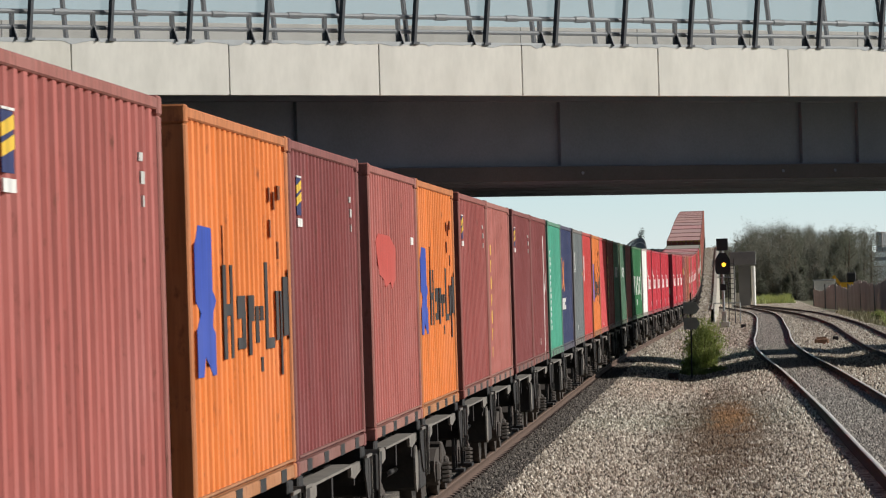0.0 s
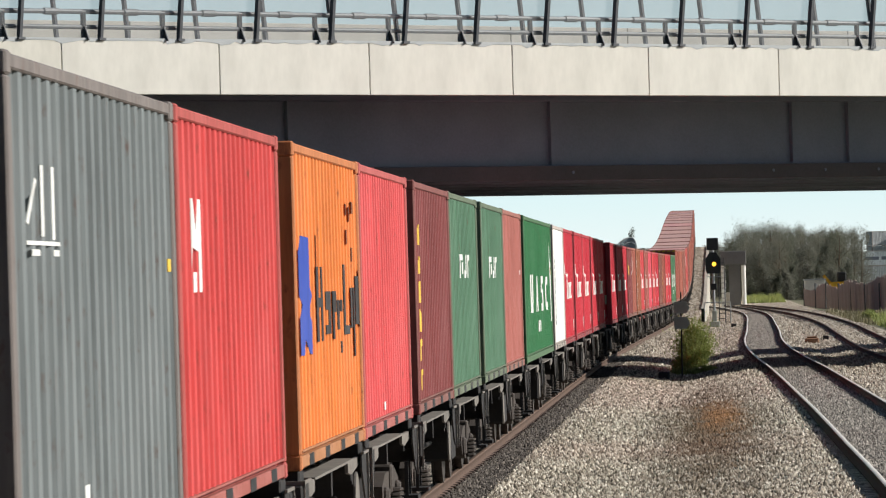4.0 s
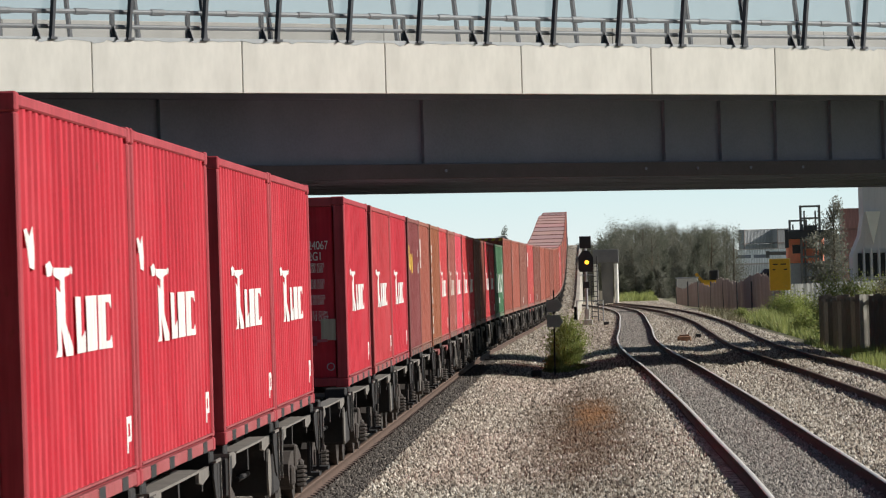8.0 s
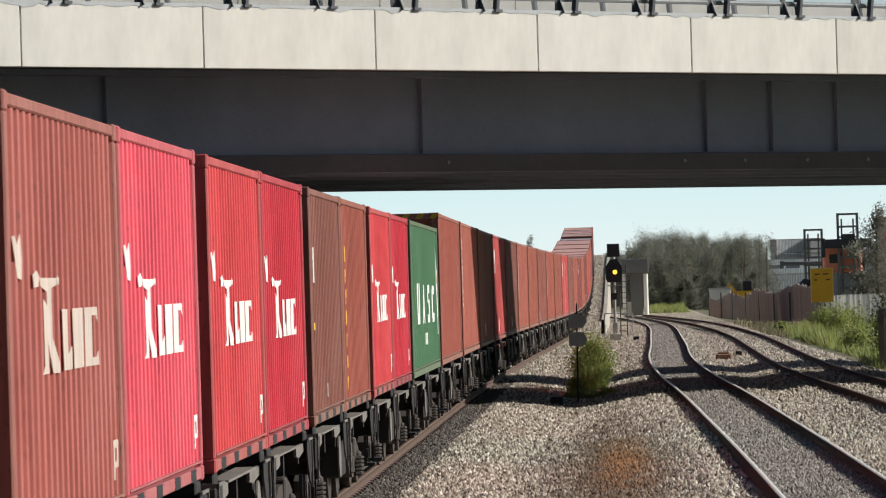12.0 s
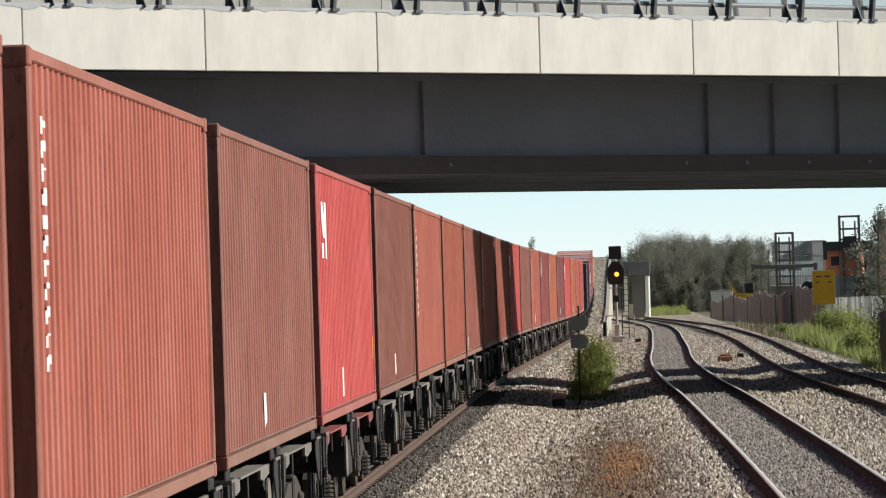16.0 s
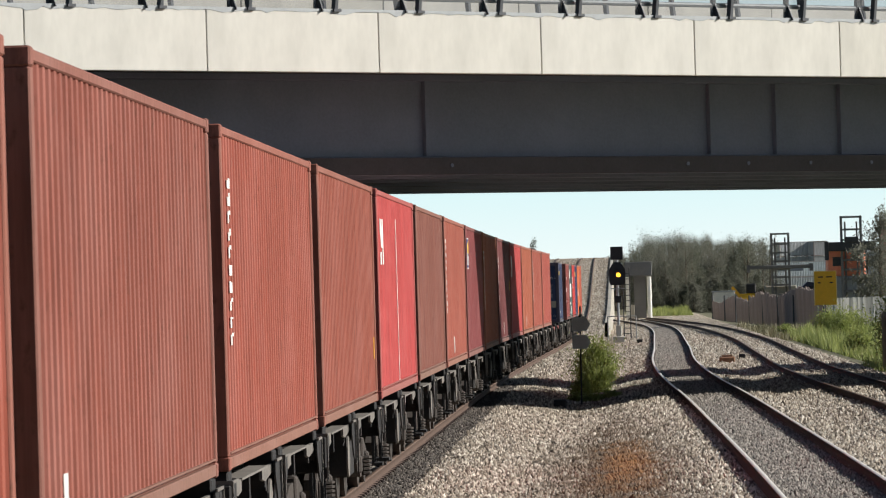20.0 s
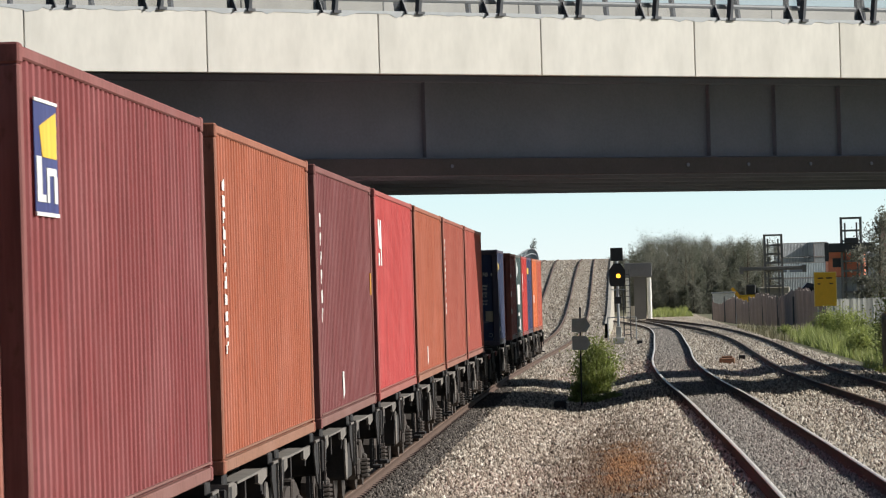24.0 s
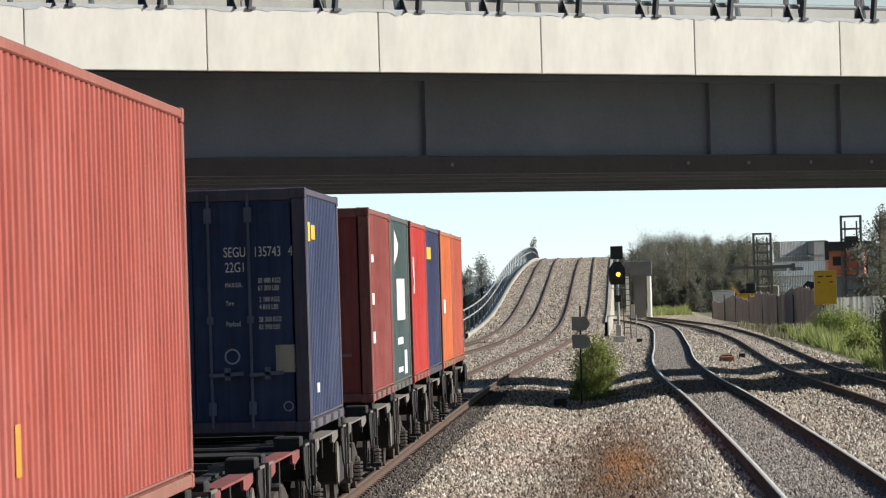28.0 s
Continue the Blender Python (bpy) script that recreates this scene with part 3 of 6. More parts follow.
def make_bridge(name, label, origin, width, soffit, spans, detailed, fall=0.0):
    root = tagged(new(name), label, "road bridge", kind="structure")
    root.matrix_basis = pose(*origin, 0, 0, 43)
    web_bottom, panel_bottom, panel_top = soffit + 0.31, soffit + 2.13, soffit + 3.44
    x0, x1 = spans
    # facing panels
    panel = 4.76
    me = Shape().box(0.012, panel - 0.012, -0.16, 0.06, panel_bottom, panel_top, 0.012).mesh("parapet_panel", CONCRETE)
    k = math.floor((x0 + 1.53) / panel)
    while -1.53 + k * panel < x1:
        part("parapet_panel", me, root, m=pose(-1.65 + k * panel, 0, 0))
        k += 1
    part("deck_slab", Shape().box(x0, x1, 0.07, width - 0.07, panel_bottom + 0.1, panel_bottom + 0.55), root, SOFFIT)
    part("rear_parapet", Shape().box(x0, x1, width - 0.06, width + 0.16, panel_bottom, panel_top, 0.01), root, CONCRETE)
    # girders
    count = 6 if detailed else 2
    for i in range(count):
        y = 2.50 + i * (width - 3.5) / (count - 1)
        low, up = soffit + 0.045 - fall * y, panel_bottom + 0.1
        s = Shape().prism([(y - 0.24, low), (y + 0.24, low), (y + 0.24, low + 0.07), (y + 0.03, low + 0.09), (y + 0.03, up - 0.14), (y + 0.24, up - 0.12), (y + 0.24, up),
                           (y - 0.24, up), (y - 0.24, up - 0.12), (y - 0.03, up - 0.14), (y - 0.03, low + 0.41), (y - 0.24, low + 0.38)], "x", x0, x1)
        part("girder", s, root, GIRDER)
        # thin added plate darkens the flange front against bounced light
        if i == 0:
            part("flange_plate", Shape().box(x0, x1, y - 0.256, y - 0.243, low - 0.004, low + 0.385), root, FLANGE)
    stiff = Shape().prism([(2.47, web_bottom + 0.10), (2.35, web_bottom + 0.10), (2.35, panel_bottom - 0.03), (2.38, panel_bottom + 0.0), (2.47, panel_bottom + 0.0)], "x", -0.014, 0.014).mesh("stiffener", GIRDER)
    for x in (-27.1, -18.2, -9.3, -0.38, 8.55, 10.75, 12.97, 15.2, 17.4, 19.6, 28.5):
        part("stiffener", stiff, root, m=pose(x + 2.19, 0, 0))
    if detailed:
        bolt = Shape().tube((0, 2.22, web_bottom - 0.12), (0, 2.262, web_bottom - 0.12), 0.045, 10).mesh("web_fitting", GIRDER)
        for x in (-9.0, 0.5, 7.9, 9.9, 12.0, 14.1):
            part("web_fitting", bolt, root, m=pose(x + 1.95, 0, 0))
        for x in (x0 + 12, x1 - 12):
            part("pier_wall", Shape().box(x - 0.7, x + 0.7, 1.2, width - 1.2, -1, soffit - 0.02, 0.05), root, CONCRETE)
        # guard rails, stanchions and the leaning wire screens of both sides
        for side, y in ((1, 0.0), (-1, width)):
            fence = part("bridge_railing", Shape().box(x0, x1, y - 0.09, y + 0.09, panel_top + 0.002, panel_top + 0.05), root, GALV)
            part("guard_rail", Shape().tube((x0, y, panel_top + 0.70), (x1, y, panel_top + 0.70), 0.06), fence, GALV)
            part("guard_rail", Shape().tube((x0, y + 0.02 * side, panel_top + 0.33), (x1, y + 0.02 * side, panel_top + 0.33), 0.055), fence, GALV)
            sm = (Shape().box(-0.045, 0.045, -0.05, 0.05, panel_top, panel_top + 0.74).box(-0.09, 0.09, -0.08, 0.08, panel_top, panel_top + 0.05)
                  .prism([(-0.05, panel_top), (-0.24, panel_top), (-0.05, panel_top + 0.4)], "x", -0.012, 0.012).mesh("stanchion", DARK_STEEL))
            lean = 0.42 * side
            pm = Shape().beam((0, 0, panel_top), (0, -lean, panel_top + 3.1), 0.08, 0.13).box(-0.10, 0.10, -0.12, 0.12, panel_top, panel_top + 0.06).mesh("screen_post", POST_STEEL)
            joint = Shape().tube((-0.2, 0, panel_top + 0.70), (0.2, 0, panel_top + 0.70), 0.085).mesh("rail_sleeve", GALV)
            k = x0 + ((-0.45 - x0) % 2.38)
            while k < x1:
                part("stanchion", sm, fence, m=pose(k - 0.42, y, 0, 0, 0, 0 if side > 0 else 180))
                part("screen_post", pm, fence, m=pose(k, y - 0.10 * side, 0))
                part("rail_sleeve", joint, fence, m=pose(k + 1.0, y, 0))
                k += 2.38
            if side < 0:
                continue
            screen = Shape().add([(x0, y - 0.02 * side, panel_top + 0.02), (x1, y - 0.02 * side, panel_top + 0.02), (x1, y - 0.02 * side - lean, panel_top + 3.1), (x0, y - 0.02 * side - lean, panel_top + 3.1)],
                                 [(0, 1, 2, 3)])
            part("wire_screen", screen, root, SCREEN, "grey woven wire screen")
            # the loose foot of the screen hangs in shallow waves over the panels
            rng, hem, x, pts = random.Random(21), Shape(), x0, []
            while x < x1:
                pts.append((x, panel_top - max(0.0, rng.gauss(0.012, 0.035))))
                x += rng.uniform(0.12, 0.34)
            for (xa, za), (xb, zb) in zip(pts, pts[1:]):
                hem.add([(xa, y - 0.168, za), (xb, y - 0.168, zb), (xb, y - 0.168, panel_top + 0.06), (xa, y - 0.168, panel_top + 0.06),
                         (xa, y - 0.10, panel_top + 0.06), (xb, y - 0.10, panel_top + 0.06)], [(0, 1, 2, 3), (3, 2, 5, 4)])
            part("screen_hem", hem, root, GALV, "wavy loose hem of the wire screen")
    return root


make_bridge("road_bridge", "concrete-faced steel girder road bridge over the tracks", (-3.94, 109.2, 0), 11.5, 5.35, (-44, 50), True, 0.0255)
# unseen second bridge, inferred from the far shadow band and placed to cast it
make_bridge("second_road_bridge", "second carriageway bridge behind the first", (-3.94 - 16.6 * 0.682, 109.2 + 16.6 * 0.731, 0), 7.8, 6.95, (-60, 70), False)


# ---- containers ----
MESH = {}


def cached(key, make):
    if key not in MESH:
        MESH[key] = make()
    return MESH[key]


def corrugated(L, H, n, d=0.050):
    """The trapezoid-folded side of a container, outer face at x = 0."""
    def make():
        s, y = Shape(), -L / 2 + 0.16
        p = (L - 0.32) / n
        pts = []
        for i in range(n):
            a = y + i * p
            pts += [(0, a), (0, a + 0.40 * p), (-d, a + 0.53 * p), (-d, a + 0.87 * p)]
        pts.append((0, y + n * p))
        z0, z1 = 0.150, H - 0.085
        v = [(x, b, z) for x, b in pts for z in (z0, z1)]
        f = [(2 * i, 2 * i + 2, 2 * i + 3, 2 * i + 1) for i in range(len(pts) - 1)]
        return s.add(v, f).mesh("side_panel", None, fix=False)
    return cached(("side", L, H, n, d), make)


def roof_mesh(L, H):
    def make():
        s, n = Shape(), int(L / 0.42)
        p, d = (L - 0.3) / n, 0.0025
        pts = []
        for i in range(n):
            a = -L / 2 + 0.15 + i * p
            pts += [(a, H - 0.02), (a + 0.35 * p, H - 0.02), (a + 0.5 * p, H - 0.02 - d), (a + 0.85 * p, H - 0.02 - d)]
        pts.append((L / 2 - 0.15, H - 0.02))
        v = [(x, y, z) for y, z in pts for x in (-1.18, 1.18)]
        return s.add(v, [(2 * i, 2 * i + 1, 2 * i + 3, 2 * i + 2) for i in range(len(pts) - 1)]).mesh("roof", None, fix=False)
    return cached(("roof", L, H), make)


def simple(key, build):
    return cached(key, lambda: build(Shape()).mesh(key[0]))


def container(label, rgb, L, H, marks=(), door_text=None, rust=0.5, group="containers on the train", fittings=False):
    """A shipping container; its door end faces -y, its marked side +x. Origin under its middle."""
    root = tagged(new("shipping_container"), label, "shipping container", group)
    W = 1.219
    skin = paint(rgb, "container_paint", rust)
    frame_rgb = tuple(int(c * 0.60 + d * 0.40) for c, d in zip(rgb, (134, 104, 92)))
    edge = paint(frame_rgb, "container_frame_paint", min(1, rust + 0.3))
    ledge = paint(tuple(int(c * 0.45 + d * 0.55) for c, d in zip(rgb, (132, 116, 102))), "container_sill_paint", 0.9)
    n = 20 if L < 8 else 40
    side = corrugated(L, H, 6, 0.006) if rgb == OFFWHITE else corrugated(L, H, n)
    part("side_panel", side, root, skin, m=pose(W - 0.014, 0, 0))
    part("side_panel", side, root, skin, m=pose(-W + 0.014, 0, 0, 0, 0, 180))
    # roofs are lightened in the paint to stand for sunlight on them
    paled = paint(tuple(int(c * 0.3 + d * 0.7) for c, d in zip(rgb, (246, 206, 194))), "sunlit_roof_paint", 0.2, 0.38, 0.5)
    part("roof", roof_mesh(L, H), root, paled, "roof sheet with sunlight painted into its tone")
    part("floor", simple(("floor", L), lambda s: s.box(-W + 0.06, W - 0.06, -L / 2 + 0.1, L / 2 - 0.1, 0.08, 0.15)), root, edge)
    post = simple(("corner_post", H), lambda s: s.box(-0.16, 0, -0.15, 0, 0.118, H - 0.118, 0.012))
    cast = simple(("corner_casting",), lambda s: s.box(-0.162, 0.005, -0.178, 0.005, 0, 0.118, 0.012))
    for i, (a, b, r) in enumerate(((1, 1, 0), (-1, 1, 90), (-1, -1, 180), (1, -1, 270))):
        at = pose(a * W, b * L / 2, 0, 0, 0, r)
        part("corner_post", post, root, edge, m=at)
        part("corner_casting", cast, root, edge, m=at)
        part("corner_casting", cast, root, edge, m=pose(a * W, b * L / 2, H - 0.118, 0, 0, r))
    top = simple(("top_rail", L, H), lambda s: s.box(-0.06, 0, -L / 2 + 0.179, L / 2 - 0.179, H - 0.085, H - 0.012, 0.01))
    low = simple(("bottom_rail", L), lambda s: s.box(-0.05, 0, -L / 2 + 0.179, L / 2 - 0.179, 0.012, 0.108, 0.008).box(-0.06, 0.004, -L / 2 + 0.179, L / 2 - 0.179, 0.14, 0.156)
                 .box(-0.16, -0.12, -L / 2 + 0.179, L / 2 - 0.179, 0.02, 0.12))
    for sx, r in ((W, 0), (-W, 180)):
        part("top_rail", top, root, edge, m=pose(sx, 0, 0, 0, 0, r))
        part("bottom_rail", low, root, ledge, m=pose(sx, 0, 0, 0, 0, r))
    if L < 8 and group == "containers on the train":
        # black blocks stand in for the shade inside the fork pockets
        slot = simple(("fork_pocket",), lambda s: s.box(-0.03, 0.003, -0.22, 0.22, 0.014, 0.106))
        for y in (-0.35 * L, -0.12 * L, 0.12 * L, 0.35 * L):
            part("fork_pocket", slot, root, BLACK, m=pose(W, y, 0))
    head = simple(("header", H), lambda s: s.box(-W + 0.164, W - 0.164, 0, 0.10, H - 0.13, H - 0.005, 0.01))
    sill = simple(("door_sill",), lambda s: s.box(-W + 0.164, W - 0.164, 0, 0.10, 0.012, 0.13, 0.01))
    for b, r in ((-L / 2, 0), (L / 2, 180)):
        part("header", head, root, edge, m=pose(0, b, 0, 0, 0, r))
        part("sill", sill, root, edge, m=pose(0, b, 0, 0, 0, r))
    part("end_wall", simple(("end_wall", H), lambda s: end_wall(s, H)), root, skin, m=pose(0, L / 2 - 0.05, 0))
    door = simple(("door", H), lambda s: door_leaf(s, H))
    rod = simple(("locking_rod", H), lambda s: s.tube((0, -0.03, 0.06), (0, -0.03, H - 0.06), 0.017, 6).box(-0.04, 0.04, -0.05, 0, 0.2, 0.34)
                 .box(-0.04, 0.04, -0.05, 0, H - 0.36, H - 0.2).box(-0.035, 0.035, -0.05, 0, H * 0.45, H * 0.48))
    handle = simple(("door_handle",), lambda s: s.beam((-0.02, -0.06, 0.62), (0.34, -0.06, 0.64), 0.02, 0.04).box(0.14, 0.2, -0.07, 0, 0.57, 0.7))
    bar = paint(tuple(int(c * 0.5 + d * 0.5) for c, d in zip(rgb, (150, 152, 158))), "door_bar_paint", 0.3)
    for a in (-1, 1):
        d = part("door", door, root, skin, m=pose(a * 0.527, -L / 2 + 0.04, 0))
        for o in (-0.35, 0.075) if fittings else ():
            part("locking_rod", rod, d, bar, m=pose(o, 0, 0))
            part("door_handle", handle, d, bar, m=pose(o, 0, 0))
    if H > 2.7 and fittings:
        bars = Shape()
        for i in range(9):
            x = -W + 0.1 + i * 0.27
            bars.prism([(x, H - 0.11), (x + 0.12, H - 0.11), (x + 0.19, H - 0.02), (x + 0.07, H - 0.02)], "y", -L / 2 - 0.006, -L / 2 - 0.001)
        part("hazard_stripes", bars, root, flat_paint((214, 178, 52)), "yellow height-warning stripes")
    for layer, (colour, polys) in enumerate(marks):
        for poly in polys:
            s = Shape()
            if len(poly) == 4 and not isinstance(poly[0], tuple):
                u0, u1, v0, v1 = poly
                poly = ((u0, v0), (u1, v0), (u1, v1), (u0, v1))
            s.prism([(-L / 2 + u * L, v * H) for u, v in poly], "x", W - 0.016, W - 0.011 + 0.003 * layer)
            part("marking", s.mesh("marking", flat_paint(colour), fix=False), root)
    if door_text:
        plate = Shape().box(0.86, 1.06, -L / 2 + 0.022, -L / 2 + 0.034, 0.64, 0.93)
        part("placard", plate, root, flat_paint((176, 168, 150)), "weathered pale placard")
        for x, z, r in ((0.40, 0.82, 0.085), (0.98, 0.28, 0.055)):
            ring = Shape().add([(x + q * math.cos(a * 0.5236), -L / 2 + 0.03, z + q * math.sin(a * 0.5236)) for q in (r, r * 0.78) for a in range(12)],
                               [(i, (i + 1) % 12, 12 + (i + 1) % 12, 12 + i) for i in range(12)])
            part("round_mark", ring, root, flat_paint((170, 176, 184)))
    for text, x, z, size in door_text or ():
        c = bpy.data.curves.new("door_lettering", "FONT")
        c.body, c.size, c.extrude = text, size, 0.001
        c.materials.append(WHITE)
        ob = new("door_lettering", c)
        ob.parent = root
        ob.matrix_basis = pose(x, -L / 2 + 0.028, z, 90, 0, 0) @ Matrix.Diagonal((0.66, 1, 1, 1))
    return root


def door_leaf(s, H):
    s.box(-0.522, 0.522, 0, 0.03, 0.135, H - 0.135)
    return s


def end_wall(s, H):
    n, p = 8, 2.11 / 8
    pts = []
    for i in range(n):
        a = -1.055 + i * p
        pts += [(a, 0.04), (a + 0.3 * p, 0.04), (a + 0.5 * p, 0), (a + 0.8 * p, 0)]
    pts.append((1.055, 0.04))
    v = [(x, y, z) for x, y in pts for z in (0.13, H - 0.13)]
    return s.add(v, [(2 * i, 2 * i + 2, 2 * i + 3, 2 * i + 1) for i in range(len(pts) - 1)])


# ---- side markings, as (colour, shapes); u along the side from its leading end, v up ----
WHITE_C, BLACK_C, YELLOW_C = (232, 232, 228), (44, 42, 44), (232, 190, 60)


def mark_line(colour=WHITE_C, small=True, flourish=True):
    """A slanted flourish and a row of tall blocks, with a small block low down."""
    p = [((0.205, 0.612), (0.24, 0.622), (0.262, 0.606), (0.25, 0.586), (0.215, 0.584)), ((0.264, 0.606), (0.405, 0.606), (0.40, 0.590), (0.355, 0.583), (0.355, 0.552), (0.317, 0.545), (0.317, 0.575), (0.266, 0.587)),
         ((0.285, 0.560), (0.316, 0.545), (0.355, 0.553), (0.355, 0.472), (0.413, 0.413), (0.413, 0.39), (0.355, 0.391), (0.316, 0.463), (0.319, 0.392), (0.268, 0.391), (0.288, 0.408)),
         ((0.443, 0.535), (0.49, 0.534), (0.49, 0.43), (0.525, 0.448), (0.525, 0.394), (0.45, 0.393)), ((0.535, 0.535), (0.632, 0.536), (0.632, 0.395), (0.542, 0.394)),
         ((0.648, 0.536), (0.772, 0.537), (0.776, 0.500), (0.757, 0.516), (0.718, 0.517), (0.718, 0.415), (0.757, 0.415), (0.776, 0.429), (0.78, 0.395), (0.648, 0.395)), ((0.405, 0.612), (0.425, 0.606), (0.42, 0.59), (0.408, 0.592))]
    if flourish:
        p += [((0.05, 0.69), (0.07, 0.695), (0.09, 0.675), (0.115, 0.70), (0.125, 0.64), (0.12, 0.60), (0.085, 0.605), (0.07, 0.65))]
    if small:
        p += [(0.90, 0.915, 0.10, 0.20), (0.915, 0.95, 0.18, 0.20), (0.935, 0.95, 0.13, 0.18), (0.915, 0.95, 0.13, 0.145)]
    return [(colour, p)]


def mark_emblem():
    """A tall blue emblem and a row of black blocks."""
    blue = [((0.17, 0.66), (0.20, 0.715), (0.29, 0.71), (0.29, 0.555), (0.315, 0.53), (0.29, 0.50), (0.285, 0.465), (0.305, 0.45), (0.305, 0.345), (0.28, 0.345), (0.23, 0.395), (0.215, 0.345), (0.175, 0.345), (0.175, 0.46), (0.205, 0.50), (0.17, 0.53))]
    black = [(0.40, 0.425, 0.38, 0.62), (0.455, 0.475, 0.38, 0.62), (0.425, 0.455, 0.49, 0.52), (0.51, 0.56, 0.40, 0.43), (0.51, 0.55, 0.48, 0.54),
             (0.545, 0.575, 0.40, 0.54), (0.60, 0.65, 0.47, 0.54), (0.60, 0.625, 0.38, 0.54), (0.66, 0.69, 0.41, 0.51), (0.70, 0.73, 0.47, 0.51), (0.70, 0.72, 0.33, 0.37),
             (0.75, 0.775, 0.39, 0.63), (0.775, 0.83, 0.39, 0.42), (0.85, 0.875, 0.41, 0.55), (0.89, 0.905, 0.31, 0.55), (0.92, 0.965, 0.42, 0.59), (0.97, 0.985, 0.41, 0.61)]
    grime = [(0.78, 0.79, 0.80, 0.84), (0.83, 0.84, 0.78, 0.83), (0.88, 0.905, 0.81, 0.85), (0.78, 0.79, 0.70, 0.75), (0.86, 0.875, 0.64, 0.69), (0.30, 0.303, 0.62, 0.72)]
    blue = [tuple((0.05 + (u - 0.16) * 1.2, v) for u, v in q) for q in blue]
    black = [(0.297 + (a - 0.40) * 1.19, 0.297 + (b - 0.40) * 1.19, c, d) for a, b, c, d in black]
    return [((40, 70, 168), blue), (BLACK_C, black), ((120, 70, 40), grime)]


def mark_flag():
    """A small upright striped flag near the leading end."""
    def stripe(v):
        return ((0.098, v), (0.157, v + 0.02), (0.157, v - 0.006), (0.098, v - 0.024))
    return [((40, 50, 100), [(0.10, 0.155, 0.775, 0.887)]), (YELLOW_C, [stripe(0.862), stripe(0.826)]),
            (WHITE_C, [(0.098, 0.157, 0.74, 0.765), (0.098, 0.157, 0.888, 0.893)]), ((200, 200, 196), [(0.84, 0.865, 0.843, 0.862), (0.85, 0.875, 0.793, 0.821), (0.86, 0.87, 0.743, 0.768)])]


def mark_column(colour=WHITE_C, u=0.06, v0=0.30, v1=0.90, w=0.035, count=9, seed=1):
    """A column of small blocks that runs down the side."""
    r = random.Random(seed)
    step = (v1 - v0) / count
    p = []
    for i in range(count):
        a = v0 + i * step
        p.append((u, u + w * 0.45, a, a + step * r.uniform(0.45, 0.8)))
        p.append((u + w * 0.4, u + w, a + step * r.choice((0, 0.3, 0.5)), a + step * r.choice((0.6, 0.7, 0.75))))
    return [(colour, p)]


def mark_blocks(colour=WHITE_C):
    """Four large letter-sized white blocks with a tall bar by the trailing end."""
    p = [(0.193, 0.226, 0.40, 0.60), (0.252, 0.283, 0.40, 0.60), (0.20, 0.276, 0.335, 0.40), ((0.389, 0.335), (0.42, 0.59), (0.44, 0.59), (0.463, 0.335), (0.442, 0.335), (0.426, 0.40), (0.41, 0.335)),
         (0.572, 0.645, 0.535, 0.59), (0.566, 0.60, 0.47, 0.535), (0.60, 0.645, 0.445, 0.49), (0.615, 0.651, 0.39, 0.445), (0.572, 0.645, 0.335, 0.39),
         (0.737, 0.772, 0.36, 0.56), (0.755, 0.827, 0.525, 0.585), (0.755, 0.827, 0.335, 0.395),
         ((0.925, 0.85), (0.95, 0.70), (0.97, 0.70), (0.975, 0.24), (0.955, 0.24), (0.93, 0.60)), (0.45, 0.47, 0.19, 0.27), (0.475, 0.495, 0.19, 0.27), (0.51, 0.54, 0.19, 0.27)]
    return [(colour, p), ((200, 160, 70), [(0.945, 0.96, 0.60, 0.66)])]


def mark_corner(colour=WHITE_C, u=0.08, low=True):
    """A folded white badge near the leading top, with a low white stroke."""
    p = [((u, 0.86), (u + 0.025, 0.86), (u + 0.04, 0.80), (u + 0.05, 0.86), (u + 0.075, 0.86), (u + 0.075, 0.64), (u + 0.055, 0.64), (u + 0.055, 0.72), (u + 0.025, 0.72), (u, 0.80)),
         (u, u + 0.03, 0.64, 0.70)]
    if low:
        p.append((0.36, 0.385, 0.08, 0.20))
    return [(colour, p)]


def mark_stroke(u=0.30, v0=0.08, v1=0.19):
    return [(WHITE_C, [((u, v0), (u + 0.025, v0 + 0.02), (u + 0.02, v1), (u - 0.005, v1))])]


def mark_tag(colour=(214, 150, 40), u=0.955, v=0.2):
    return [(colour, [(u, u + 0.02, v, v + 0.1)])]


MAROON, BRICK, ORANGE, PINKBROWN = (132, 58, 57), (172, 92, 84), (230, 127, 52), (182, 106, 96)
KRED, TEAL, NAVY, GREY = (200, 26, 50), (72, 168, 140), (42, 54, 98), (114, 121, 122)
RED, PINKRED, DULLGREEN, GREEN = (205, 61, 59), (218, 80, 82), (82, 124, 96), (28, 112, 60)
BROWN, RUSTY, DARKBROWN, OFFWHITE = (160, 78, 60), (174, 93, 75), (136, 78, 64), (234, 235, 231)
PINK, FADED, TAN, DEEPBLUE = (230, 80, 98), (172, 90, 80), (164, 94, 60), (48, 62, 98)
WINE = (140, 64, 64)

small_white = [(WHITE_C, [(0.165, 0.18, 0.665, 0.80), (0.22, 0.235, 0.66, 0.80), (0.09, 0.26, 0.648, 0.656), ((0.09, 0.69), (0.10, 0.685), (0.145, 0.77), (0.135, 0.775)), (0.115, 0.155, 0.628, 0.64), (0.225, 0.255, 0.628, 0.64), (0.36, 0.385, 0.13, 0.17)]), (YELLOW_C, [(0.94, 0.965, 0.60, 0.63)])]
